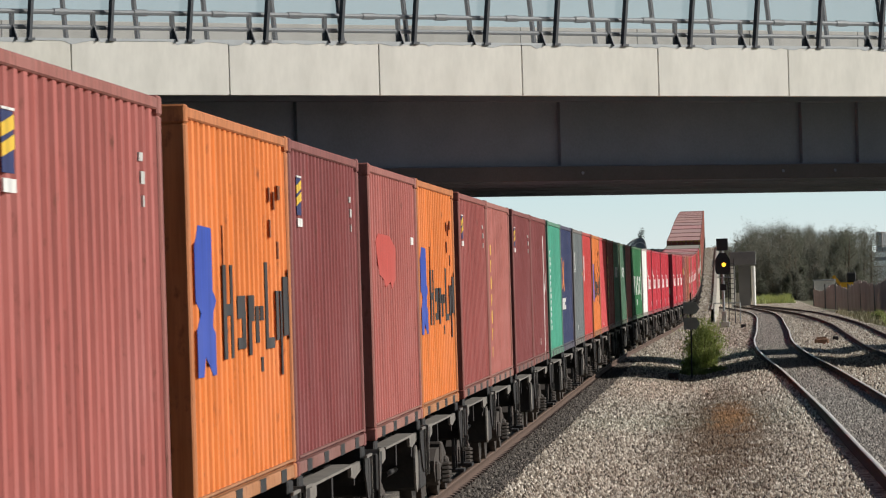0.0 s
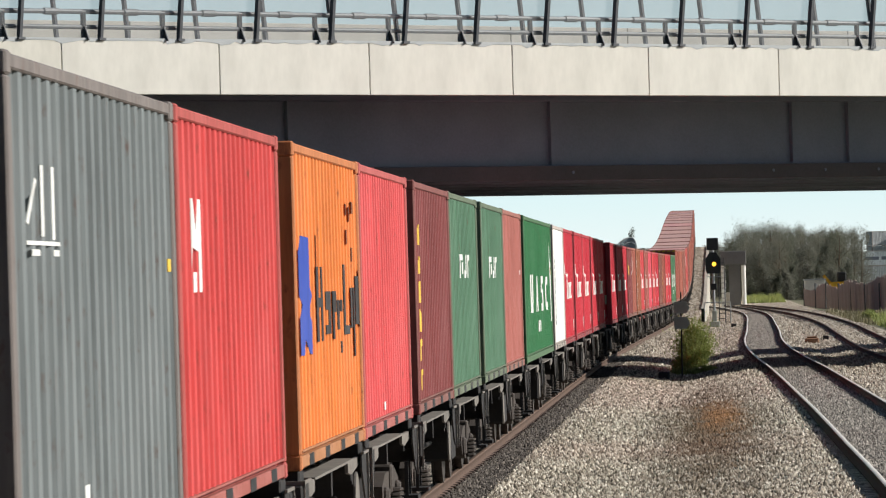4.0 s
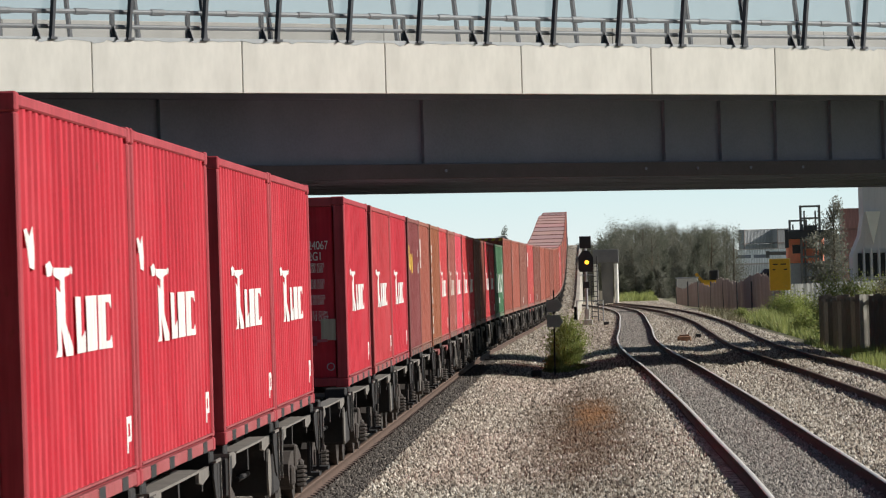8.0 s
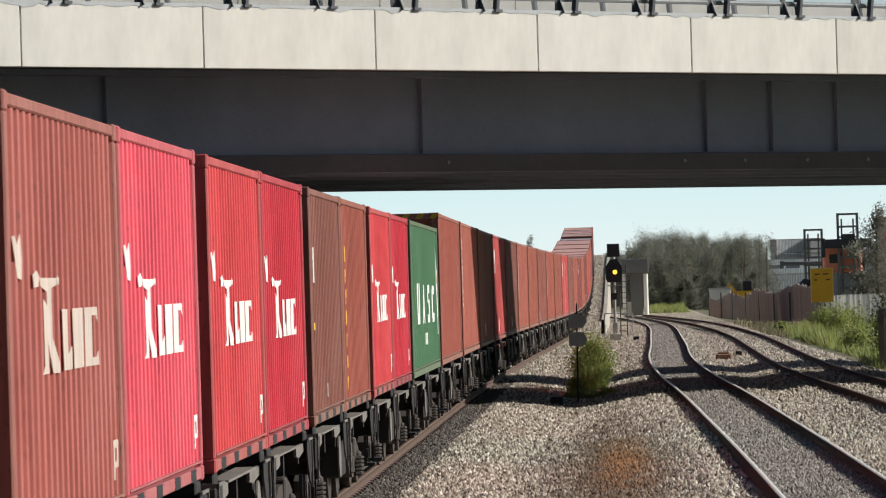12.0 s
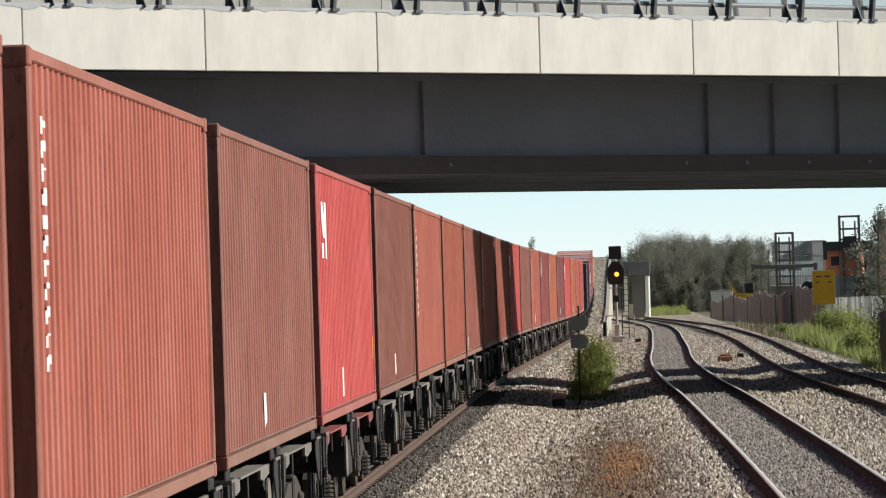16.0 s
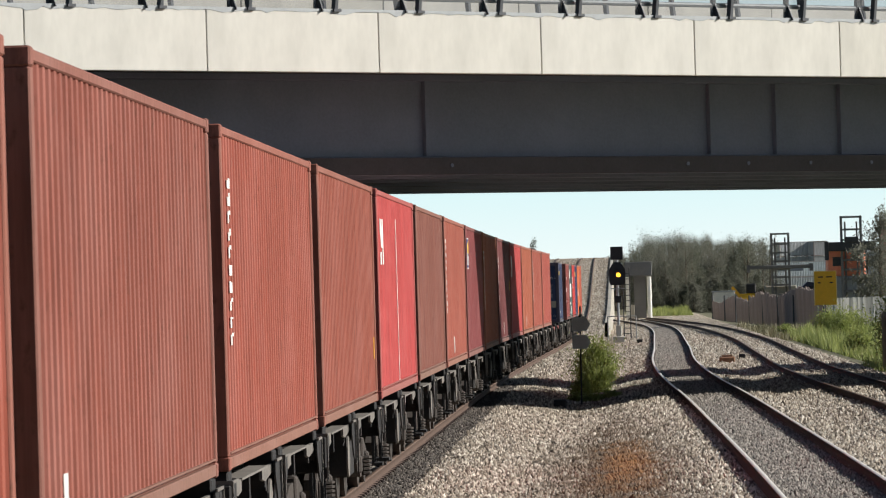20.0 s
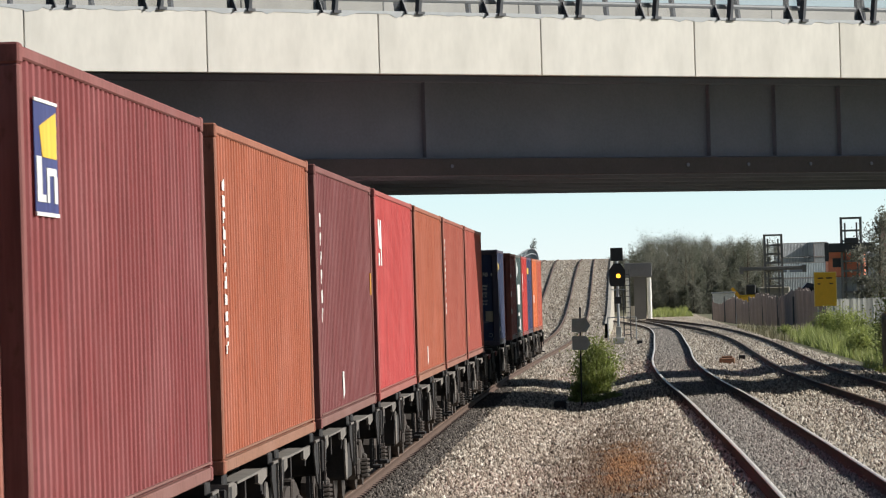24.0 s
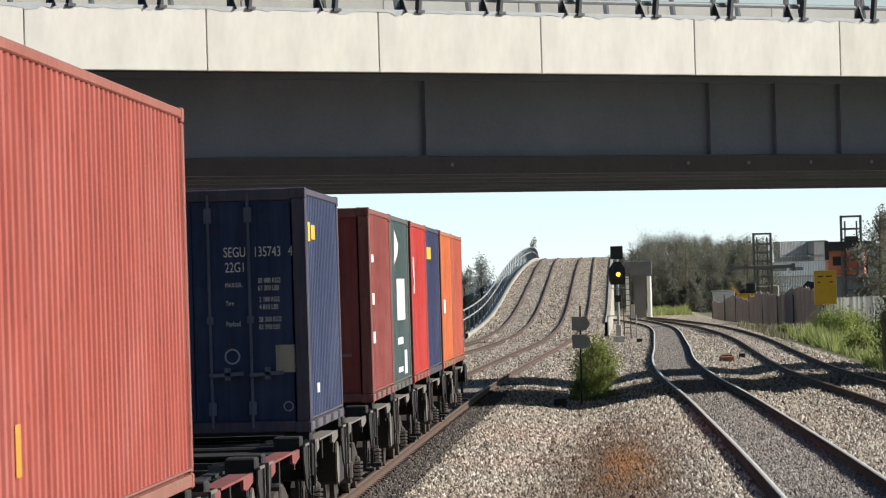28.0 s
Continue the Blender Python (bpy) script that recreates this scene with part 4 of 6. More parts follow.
red_badge = [(WHITE_C, [((0.12, 0.78), (0.14, 0.78), (0.16, 0.70), (0.18, 0.78), (0.205, 0.78), (0.205, 0.55), (0.18, 0.55), (0.18, 0.65), (0.13, 0.66), (0.12, 0.60)), (0.13, 0.16, 0.55, 0.60)])]
navy_mark = [((216, 128, 60), [((0.10, 0.74), (0.13, 0.74), (0.20, 0.62), (0.28, 0.72), (0.30, 0.70), (0.23, 0.58), (0.29, 0.49), (0.25, 0.47), (0.19, 0.54), (0.13, 0.47), (0.10, 0.50), (0.16, 0.60))]),
             (WHITE_C, [(0.07, 0.11, 0.33, 0.42), (0.13, 0.20, 0.33, 0.42), (0.22, 0.275, 0.33, 0.42), (0.30, 0.36, 0.33, 0.36), (0.30, 0.36, 0.39, 0.42)])]
logo_green = [(WHITE_C, [(0.34, 0.37, 0.58, 0.70), (0.37, 0.45, 0.67, 0.70), (0.42, 0.46, 0.60, 0.66), (0.50, 0.56, 0.58, 0.62), (0.55, 0.58, 0.60, 0.70), (0.62, 0.645, 0.58, 0.70), (0.645, 0.69, 0.67, 0.70)])]
scratch = [(WHITE_C, [((0.80, 0.86), (0.84, 0.88), (0.845, 0.55), (0.88, 0.50), (0.84, 0.46), (0.82, 0.10), (0.79, 0.02), (0.805, 0.40), (0.82, 0.60)), ((0.94, 0.66), (0.95, 0.60), (0.96, 0.48), (0.945, 0.50)), (0.50, 0.52, 0.12, 0.17)])]
yellow_two = [(YELLOW_C, [(0.07, 0.13, 0.64, 0.80), (0.13, 0.22, 0.62, 0.66), (0.19, 0.24, 0.64, 0.74), (0.29, 0.33, 0.60, 0.72), (0.34, 0.38, 0.60, 0.74)]), ((210, 200, 196), [(0.84, 0.86, 0.72, 0.78), (0.85, 0.87, 0.60, 0.66), (0.89, 0.91, 0.60, 0.68)])]
logo_navy = [((54, 62, 118), [(0.06, 0.155, 0.68, 0.90)]), (YELLOW_C, [((0.08, 0.85), (0.15, 0.885), (0.15, 0.79), (0.09, 0.79))]), (WHITE_C, [(0.065, 0.085, 0.70, 0.79), (0.085, 0.10, 0.70, 0.715), (0.105, 0.115, 0.70, 0.77), (0.115, 0.145, 0.755, 0.77), (0.135, 0.148, 0.70, 0.755), (0.06, 0.155, 0.898, 0.905), (0.06, 0.155, 0.672, 0.68)])]
teal_dark = [(WHITE_C, [((0.25, 0.92), (0.45, 0.84), (0.40, 0.78), (0.20, 0.72)), (0.30, 0.75, 0.40, 0.64), (0.30, 0.60, 0.26, 0.30), (0.30, 0.55, 0.10, 0.13), (0.65, 0.80, 0.08, 0.22)])]

NUM = [("SEGU", 0.335, 1.87, 0.15), ("135743", 0.65, 1.87, 0.15), ("4", 1.02, 1.87, 0.15), ("22G1", 0.345, 1.71, 0.15), ("30 480 KGS", 0.69, 1.59, 0.075), ("67 200 LBS", 0.69, 1.51, 0.075),
       ("MAX.GR.", 0.345, 1.55, 0.07), ("Tare", 0.345, 1.36, 0.07), ("2 180 KGS", 0.70, 1.39, 0.075), ("4 810 LBS", 0.70, 1.31, 0.075), ("Payload", 0.345, 1.14, 0.075), ("28 300 KGS", 0.69, 1.18, 0.075), ("62 390 LBS", 0.69, 1.10, 0.075)]
NUM_RED = [("KKTU", 0.30, 1.88, 0.155), ("824067", 0.66, 1.88, 0.165), ("5", 1.08, 1.88, 0.165), ("22G1", 0.66, 1.73, 0.165), ("30480 KGS", 0.67, 1.635, 0.085), ("67200 LBS", 0.67, 1.565, 0.085),
           ("2210 KGS", 0.70, 1.415, 0.085), ("4870 LBS", 0.70, 1.345, 0.085), ("28270 KGS", 0.67, 1.20, 0.085), ("62330 LBS", 0.67, 1.13, 0.085), ("33.2 CUM", 0.72, 0.98, 0.085), ("1173 CUFT", 0.70, 0.91, 0.085),
           ("MAX.GROSS", 0.30, 1.60, 0.07), ("TARE", 0.30, 1.38, 0.07), ("NET", 0.30, 1.17, 0.07), ("CU.CAP", 0.30, 0.96, 0.07)]

DESC = {MAROON: "dull maroon", BRICK: "faded brick-red", ORANGE: "bright orange", PINKBROWN: "pinkish brown", KRED: "bright red", TEAL: "teal green", NAVY: "dark navy", GREY: "plain grey",
        RED: "red", PINKRED: "light red", DULLGREEN: "dull green", GREEN: "deep green", BROWN: "reddish brown", RUSTY: "rust-orange", DARKBROWN: "dark brown", OFFWHITE: "white", PINK: "faded pink",
        FADED: "sun-faded brown-red", TAN: "tan brown", DEEPBLUE: "dark blue", WINE: "dark wine-red", (70, 92, 92): "dark grey-teal", (44, 52, 96): "navy"}
S, T, HC = 20, 40, 45     # size classes: twenty foot, forty foot, tall forty foot
K, K_PLAIN = mark_line(), mark_line(flourish=False)
col = mark_column
# wagon by wagon from the head: (size, colour, markings, what the markings look like)
TRAIN = [
    [(S, BRICK, [], ""), (S, MAROON, [], "")],
    [(S, MAROON, [], ""), (S, BRICK, mark_flag(), "with a striped flag marking")],
    [(S, ORANGE, mark_emblem(), "with a blue emblem and black letters"), (S, MAROON, mark_flag(), "with a striped flag marking")],
    [(S, BRICK, [((188, 74, 64), [((0.12, 0.72), (0.18, 0.75), (0.40, 0.745), (0.52, 0.70), (0.50, 0.58), (0.42, 0.54), (0.40, 0.57), (0.30, 0.55), (0.26, 0.58), (0.18, 0.60))]), (WHITE_C, [(0.86, 0.92, 0.72, 0.75)])], "with a red repainted patch"), (S, ORANGE, mark_emblem(), "with a blue emblem and black letters")],
    [(S, (156, 74, 68), mark_flag(), "with a striped flag marking"), (S, PINKBROWN, col(YELLOW_C, 0.13, 0.15, 0.80, 0.03, 7, 3), "with yellow upright lettering")],
    [(S, MAROON, mark_flag(), "with a striped flag marking"), (S, MAROON, scratch, "with a long white scrape")],
    [(S, TEAL, col(WHITE_C, 0.12, 0.20, 0.80, 0.06, 13, 4), "with white upright lettering"), (S, NAVY, navy_mark, "with an orange and white mark")],
    [(S, GREY, small_white, "with small white marks"), (S, RED, red_badge, "with a white badge")],
    [(S, ORANGE, mark_emblem(), "with a blue emblem and black letters"), (S, PINKRED, [(WHITE_C, [(0.40, 0.43, 0.08, 0.11)])], "sun-bleached")],
    [(S, MAROON, col(YELLOW_C, 0.09, 0.1, 0.85, 0.05, 6, 5), "with yellow upright lettering"), (S, DULLGREEN, logo_green, "with a white mark")],
    [(S, DULLGREEN, logo_green, "with a white mark"), (S, PINKBROWN, [(WHITE_C, [(0.90, 0.93, 0.60, 0.63)])], "plain-sided")],
    [(T, GREEN, mark_blocks(), "with large white blocks")],
    [(S, OFFWHITE, col((120, 126, 126), 0.16, 0.2, 0.74, 0.03, 11, 6), "with grey upright lettering"), (S, KRED, K, "with white block lettering")],
    [(S, KRED, K, "with white block lettering"), (S, KRED, K, "with white block lettering")],
    [(S, KRED, K_PLAIN, "with white block lettering"), (S, KRED, K_PLAIN, "with white block lettering")],
    [None, (S, KRED, K_PLAIN, "with lettered doors and white block lettering")],
    [(S, (196, 48, 58), K_PLAIN, "with white block lettering, faded"), (S, KRED, K_PLAIN, "with white block lettering")],
    [(S, WINE, yellow_two, "with a yellow mark"), (S, RUSTY, mark_corner(low=False), "with a white badge")],
    [(S, TAN, col(WHITE_C, 0.10, 0.10, 0.85, 0.05, 9, 7), "with white upright lettering"), (S, (214, 68, 72), K, "with white block lettering")],
    [(S, FADED, mark_line((206, 190, 178)), "with faded block lettering"), (S, PINK, K, "with white block lettering")],
    [(S, (214, 60, 66), K, "with white block lettering"), (S, KRED, K, "with white block lettering")],
    [(S, DARKBROWN, [((210, 206, 200), [(0.10, 0.14, 0.60, 0.75), (0.45, 0.47, 0.1, 0.16)]), (YELLOW_C, [(0.08, 0.12, 0.40, 0.43)])], "with small pale marks"), (S, BROWN, col(YELLOW_C, 0.14, 0.10, 0.80, 0.03, 7, 8), "with yellow upright lettering")],
    [(S, (214, 60, 66), K, "with white block lettering"), (S, KRED, K, "with white block lettering")],
    [(T, (66, 116, 78), mark_blocks(), "with large white blocks")],
    [(HC, BROWN, [], "plain-sided and tall")],
    [(HC, RUSTY, col(WHITE_C, 0.05, 0.36, 0.88, 0.02, 11, 9), "with white upright lettering")],
    [(HC, (150, 90, 76), mark_stroke(0.38), "with a low white stroke")],
    [(HC, (200, 80, 76), mark_corner() + mark_tag(), "with a white badge")],
    [(HC, DARKBROWN, mark_stroke(0.42), "with a low white stroke")],
    [(HC, RUSTY, col(WHITE_C, 0.06, 0.36, 0.88, 0.02, 11, 10), "with white upright lettering")],
    [(HC, (164, 84, 64), [], "plain-sided and tall")],
    [(HC, (150, 82, 66), mark_tag(WHITE_C, 0.1, 0.05), "plain-sided and tall")],
    [(HC, (166, 84, 66), col(WHITE_C, 0.06, 0.36, 0.87, 0.025, 10, 11), "with white upright lettering")],
    [(HC, (160, 84, 66), mark_tag(), "plain-sided and tall")],
    [(HC, (200, 78, 76), mark_corner(low=False) + [(WHITE_C, [(0.48, 0.49, 0.05, 0.88)])], "with a white badge")],
    [(HC, (142, 84, 70), [], "plain-sided and tall")],
    [(HC, (172, 90, 72), col(WHITE_C, 0.06, 0.36, 0.87, 0.02, 11, 12) + mark_stroke(0.35), "with white upright lettering")],
    [(HC, WINE, logo_navy, "with a navy and yellow badge")],
    [(HC, (176, 96, 66), col(WHITE_C, 0.06, 0.34, 0.86, 0.02, 11, 13), "with white upright lettering")],
    [(HC, (128, 64, 64), col(WHITE_C, 0.07, 0.40, 0.84, 0.018, 6, 14) + mark_stroke(0.38) + mark_tag(v=0.5), "with white upright lettering")],
    [(HC, (198, 76, 74), mark_corner(low=False), "with a white badge")],
    [(HC, (180, 96, 68), mark_stroke(0.35), "with a low white stroke")],
    [(HC, (172, 86, 68), col(WHITE_C, 0.06, 0.36, 0.87, 0.02, 11, 15), "with white upright lettering")],
    [(HC, (176, 84, 70), mark_tag(u=0.10, v=0.17), "plain-sided and tall")],
    [],
    [(S, DEEPBLUE, [(YELLOW_C, [(0.08, 0.14, 0.78, 0.86), (0.17, 0.28, 0.79, 0.85)]), (WHITE_C, [(0.22, 0.29, 0.15, 0.19)])], "with lettered doors"), None],
    [(S, (150, 70, 64), [(WHITE_C, [(0.1, 0.2, 0.3, 0.36), (0.1, 0.2, 0.5, 0.56), (0.1, 0.2, 0.72, 0.76)])], "with small white marks"), (S, (70, 92, 92), teal_dark, "with a white figure mark")],
    [(S, (206, 56, 50), red_badge, "with a white badge"), (S, (44, 52, 96), [(YELLOW_C, [(0.10, 0.40, 0.78, 0.86)])], "with a yellow mark")],
    [(S, (222, 116, 64), [(WHITE_C, [(0.2, 0.35, 0.4, 0.5)])], "with a small white mark"), (S, (196, 92, 68), [], "plain-sided")],
]
# the first entry rides ahead of the camera's view
FIRST = -1
DECK = 1.225
EARLY_PITCH, PITCH = 15.78, 13.38


def wagon_front(n):
    return EARLY_PITCH * n if n <= 16 else EARLY_PITCH * 16 + PITCH * (n - 16)


# ---- wagons ----
def bogie_parts(parent, yc):
    frame_m = cached(("bogie_frame",), lambda: Shape().prism(
        [(-1.25, 0.50), (-1.25, 0.62), (-0.75, 0.74), (0.75, 0.74), (1.25, 0.62), (1.25, 0.50), (1.02, 0.36), (0.74, 0.42), (0.42, 0.30), (-0.42, 0.30), (-0.74, 0.42), (-1.02, 0.36)], "x", -0.07, 0.07)
        .box(-0.10, 0.12, -1.02, -0.72, 0.36, 0.60, 0.03).box(-0.10, 0.12, 0.72, 1.02, 0.36, 0.60, 0.03).mesh("side_frame", BOGIE))
    def coil():
        s = Shape()
        ring = [(0.09, 0.31)]
        for k in range(5):
            ring += [(0.105, 0.33 + k * 0.05), (0.105, 0.355 + k * 0.05), (0.07, 0.365 + k * 0.05)]
        v = [(0.10 + r * math.cos(a * 0.7854), r * math.sin(a * 0.7854), z) for r, z in ring for a in range(8)]
        f = [(j * 8 + i, j * 8 + (i + 1) % 8, j * 8 + 8 + (i + 1) % 8, j * 8 + 8 + i) for j in range(len(ring) - 1) for i in range(8)]
        return s.add(v, f).mesh("spring", BOGIE)
    wheel_m = cached(("wheel",), lambda: Shape().tube((-0.065, 0, 0.46), (0.05, 0, 0.46), 0.46, 20).tube((-0.09, 0, 0.46), (-0.065, 0, 0.46), 0.49, 20).tube((0.05, 0, 0.46), (0.09, 0, 0.46), 0.12, 10).mesh("wheel", WHEEL))
    axle_m = cached(("axle",), lambda: Shape().tube((-1.1, 0, 0.46), (1.1, 0, 0.46), 0.075, 8).mesh("axle", WHEEL))
    bolster = cached(("bolster",), lambda: Shape().box(-1.1, 1.1, -0.18, 0.18, 0.5, 0.80, 0.02).mesh("bolster", BOGIE))
    brake = cached(("brake_beam",), lambda: Shape().beam((-0.95, 0, 0.38), (0.95, 0, 0.38), 0.08, 0.1).box(0.60, 0.78, -0.05, 0.05, 0.3, 0.62).box(-0.78, -0.60, -0.05, 0.05, 0.3, 0.62).mesh("brake_beam", BOGIE))
    spring = cached(("spring",), coil)
    b = part("bogie", bolster, parent, m=pose(0, yc, 0))
    for s, r in ((1, 0), (-1, 180)):
        part("side_frame", frame_m, b, m=pose(s * 1.0, 0, 0, 0, 0, r))
        part("spring", spring, b, m=pose(s * 1.0, 0, 0, 0, 0, r))
    for y in (-0.87, 0.87):
        part("axle", axle_m, b, m=pose(0, y, 0))
        for s, r in ((1, 0), (-1, 180)):
            part("wheel", wheel_m, b, m=pose(s * 0.7525, y, 0, 0, 0, r))
    for y in (-0.30,):
        part("brake_beam", brake, b, m=pose(0, y, 0))


def wagon(length, red, label):
    """A skeletal container wagon of that length over its headstocks. Origin on the rails under its middle."""
    root = tagged(new("container_wagon"), label, "railway wagon", "wagons of the train")
    h = length / 2
    steel, light = WAGON, WAGON_RED if red else WAGON_LIGHT
    sill = cached(("side_sill", length), lambda: Shape().box(-0.04, 0.04, -h, h, 0.92, 1.04).box(-0.10, 0.02, -h, h, 1.04, 1.07).mesh("side_sill"))
    for s, r in ((0.78, 0), (-0.78, 180)):
        part("side_sill", sill, root, steel, m=pose(s, 0, 0, 0, 0, r))
    part("centre_sill", cached(("centre_sill", length), lambda: Shape().box(-0.22, 0.22, -h, h, 0.66, 0.98, 0.01).mesh("centre_sill", WAGON)), root)
    head = cached(("headstock",), lambda: Shape().box(-1.24, 1.24, -0.14, 0.14, 0.76, 1.12, 0.02).mesh("headstock"))
    beam = cached(("cross_bearer",), lambda: Shape().box(-1.08, 1.08, -0.08, 0.08, 0.82, 1.03).mesh("cross_bearer", WAGON))
    for y in (-h + 0.14, h - 0.14):
        part("headstock", head, root, steel, m=pose(0, y, 0))
    k = 5
    for i in range(k):
        part("cross_bearer", beam, root, m=pose(0, -h + (i + 1) * length / (k + 1), 0))
    deck = cached(("end_platform",), lambda: Shape().box(-1.05, 1.05, -0.55, 0.55, 1.05, 1.075).mesh("end_platform"))
    for y in (-h + 0.84, h - 0.84):
        part("end_platform", deck, root, steel, m=pose(0, y, 0))
    ped = cached(("pedestal",), lambda: Shape().box(-0.22, 0.06, -0.20, 0.20, 1.05, DECK, 0.015).box(0.0, 0.06, -0.05, 0.05, 0.90, 1.10, 0.01).mesh("pedestal"))
    for y in (-h + 0.38, -0.45, 0.45, h - 0.38):
        part("pedestal", ped, root, steel, m=pose(1.14, y, 0))
    bracket = cached(("side_bracket",), lambda: Shape().box(0, 0.02, -0.32, 0.32, 1.125, 1.15).box(0, 0.02, 0.28, 0.32, 0.62, 1.125).box(-0.5, 0.02, 0.30, 0.32, 1.10, 1.15).mesh("side_bracket"))
    web = cached(("side_web",), lambda: Shape().prism([(-0.30, 1.12), (0.27, 1.12), (0.27, 0.66), (0.05, 0.72), (-0.30, 1.0)], "x", -0.02, -0.002).mesh("side_web", WAGON))
    for y, r in ((-h + 0.34, 1), (-0.55, -1), (0.55, 1), (h - 0.34, -1)):
        at = pose(1.235, y, 0) @ Matrix.Diagonal((1, -r, 1, 1))
        part("side_bracket", bracket, root, WAGON_LIGHT, m=at)
        part("side_web", web, root, m=at)
    flange = cached(("top_flange", length), lambda: Shape().box(1.02, 1.20, 1.4, h - 1.7, 1.09, 1.112).mesh("top_flange"))
    part("top_flange", flange, root, light)
    part("top_flange", flange, root, light, m=pose(0, -h + 0.3, 0))
    step = cached(("shunter_step",), lambda: Shape().beam((0, -0.2, 0.78), (0, -0.2, 0.42), 0.04, 0.04).beam((0, 0.2, 0.78), (0, 0.2, 0.42), 0.04, 0.04).box(-0.12, 0.12, -0.22, 0.22, 0.38, 0.42).mesh("step"))
    for y in (-h + 0.5, h - 0.5):
        part("step", step, root, steel, m=pose(1.16, y, 0))
    plate = cached(("outrigger_plate",), lambda: Shape().prism([(-0.75, 1.03), (-0.7, 1.10), (0.75, 1.10), (0.75, 1.0), (0.35, 0.97), (-0.45, 1.02)], "x", 0, 0.03).mesh("outrigger_plate"))
    for y, r in ((-h + 1.0, 0), (-1.25, 180), (1.25, 0), (h - 1.0, 180)):
        part("outrigger_plate", plate, root, light, m=pose(1.16, y, 0) @ Matrix.Diagonal((1, -1 if r else 1, 1, 1)))
        part("outrigger", cached(("outrigger",), lambda: Shape().box(-0.45, 0, -0.06, 0.06, 0.9, 1.06).mesh("outrigger", WAGON)), root, m=pose(1.16, y, 0))
    # added dark box stands for hanging boxes and shaded voids under the frame
    part("equipment_box", cached(("equipment_box",), lambda: Shape().box(0.62, 1.12, -1.15, -0.1, 0.42, 0.96, 0.03).mesh("equipment_box", WAGON)), root, m=pose(0, h * 0.25, 0))
    part("brake_cylinder", cached(("brake_cylinder",), lambda: Shape().tube((0.55, -0.35, 0.62), (0.55, 0.35, 0.62), 0.16, 12).tube((0.85, -0.9, 0.66), (0.85, 0.7, 0.66), 0.03, 6).mesh("brake_cylinder", WAGON)), root)
    part("handbrake_wheel", cached(("handbrake_wheel",), lambda: Shape().prism([(0.25 * math.cos(a / 12 * 6.2832), 0.9 + 0.25 * math.sin(a / 12 * 6.2832)) for a in range(12)], "x", 0, 0.02).mesh("handbrake_wheel", WAGON_LIGHT)), root, m=pose(1.17, -0.9, -0.18))
    coupler = cached(("coupler",), lambda: Shape().box(-0.10, 0.10, 0, 0.42, 0.76, 0.94, 0.02).box(-0.17, 0.17, 0.30, 0.46, 0.72, 0.98, 0.03).mesh("coupler", BOGIE))
    hose = cached(("brake_hose",), lambda: Shape().tube((0.35, 0, 0.78), (0.33, 0.2, 0.52), 0.03, 6).tube((0.33, 0.2, 0.52), (0.30, 0.42, 0.50), 0.03, 6).mesh("brake_hose", RUBBER))
    for y, r in ((h, 0), (-h, 180)):
        part("coupler", coupler, root, m=pose(0, y, 0, 0, 0, r))
        part("brake_hose", hose, root, m=pose(0, y, 0, 0, 0, r))
    for y in (-h + 2.0, h - 2.0):
        bogie_parts(root, y)
    return root


RIDERS = []     # (thing, place along the train, height above the rails)


def make_train():
    for i, load in enumerate(TRAIN):
        n = FIRST + i
        long = n <= 15
        pitch = EARLY_PITCH if long else PITCH
        front = wagon_front(n)
        red = n in (17, 26, 43)
        w = wagon(round(pitch - 0.92, 2), red, ("faded red" if red else "grimy black") + (" empty" if not load else "") + " skeletal container wagon on two bogies")
        RIDERS.append((w, front + (pitch - 1.15) / 2, 0.0))
        # leading wagons and containers are stretched lengthwise to fit the camera's view
        L20 = 7.18 if long else 6.058
        for j, c in enumerate(load):
            if c is None:
                continue
            size, rgb, marks, words = c
            L = L20 if size == S else (14.44 if long else 12.192)
            H = 2.896 if size == HC else 2.591
            text = NUM_RED if (n == 14 and j == 1) else NUM if rgb == DEEPBLUE else None
            kind = {S: "steel shipping container", T: "long steel shipping container", HC: "long high-sided shipping container"}[size]
            name = DESC.get(rgb) or describe(rgb)
            ob = container(f"{name} {kind} {words}", rgb, L, H, marks, text, 0.35 if rgb in (KRED, OFFWHITE) else 0.65, fittings=bool(text) or n in (1, 23, 45))
            at = front + L / 2 + (0 if j == 0 else L20 + 0.13)
            RIDERS.append((ob, at, DECK))


def describe(rgb):
    r, g, b = rgb
    if g > r:
        return "faded green"
    if b > r:
        return "navy"
    return "red" if r > 195 and g < 80 else "orange" if r > 205 else "rust-brown" if r > 170 else "brown" if g > 74 else "maroon"


make_train()


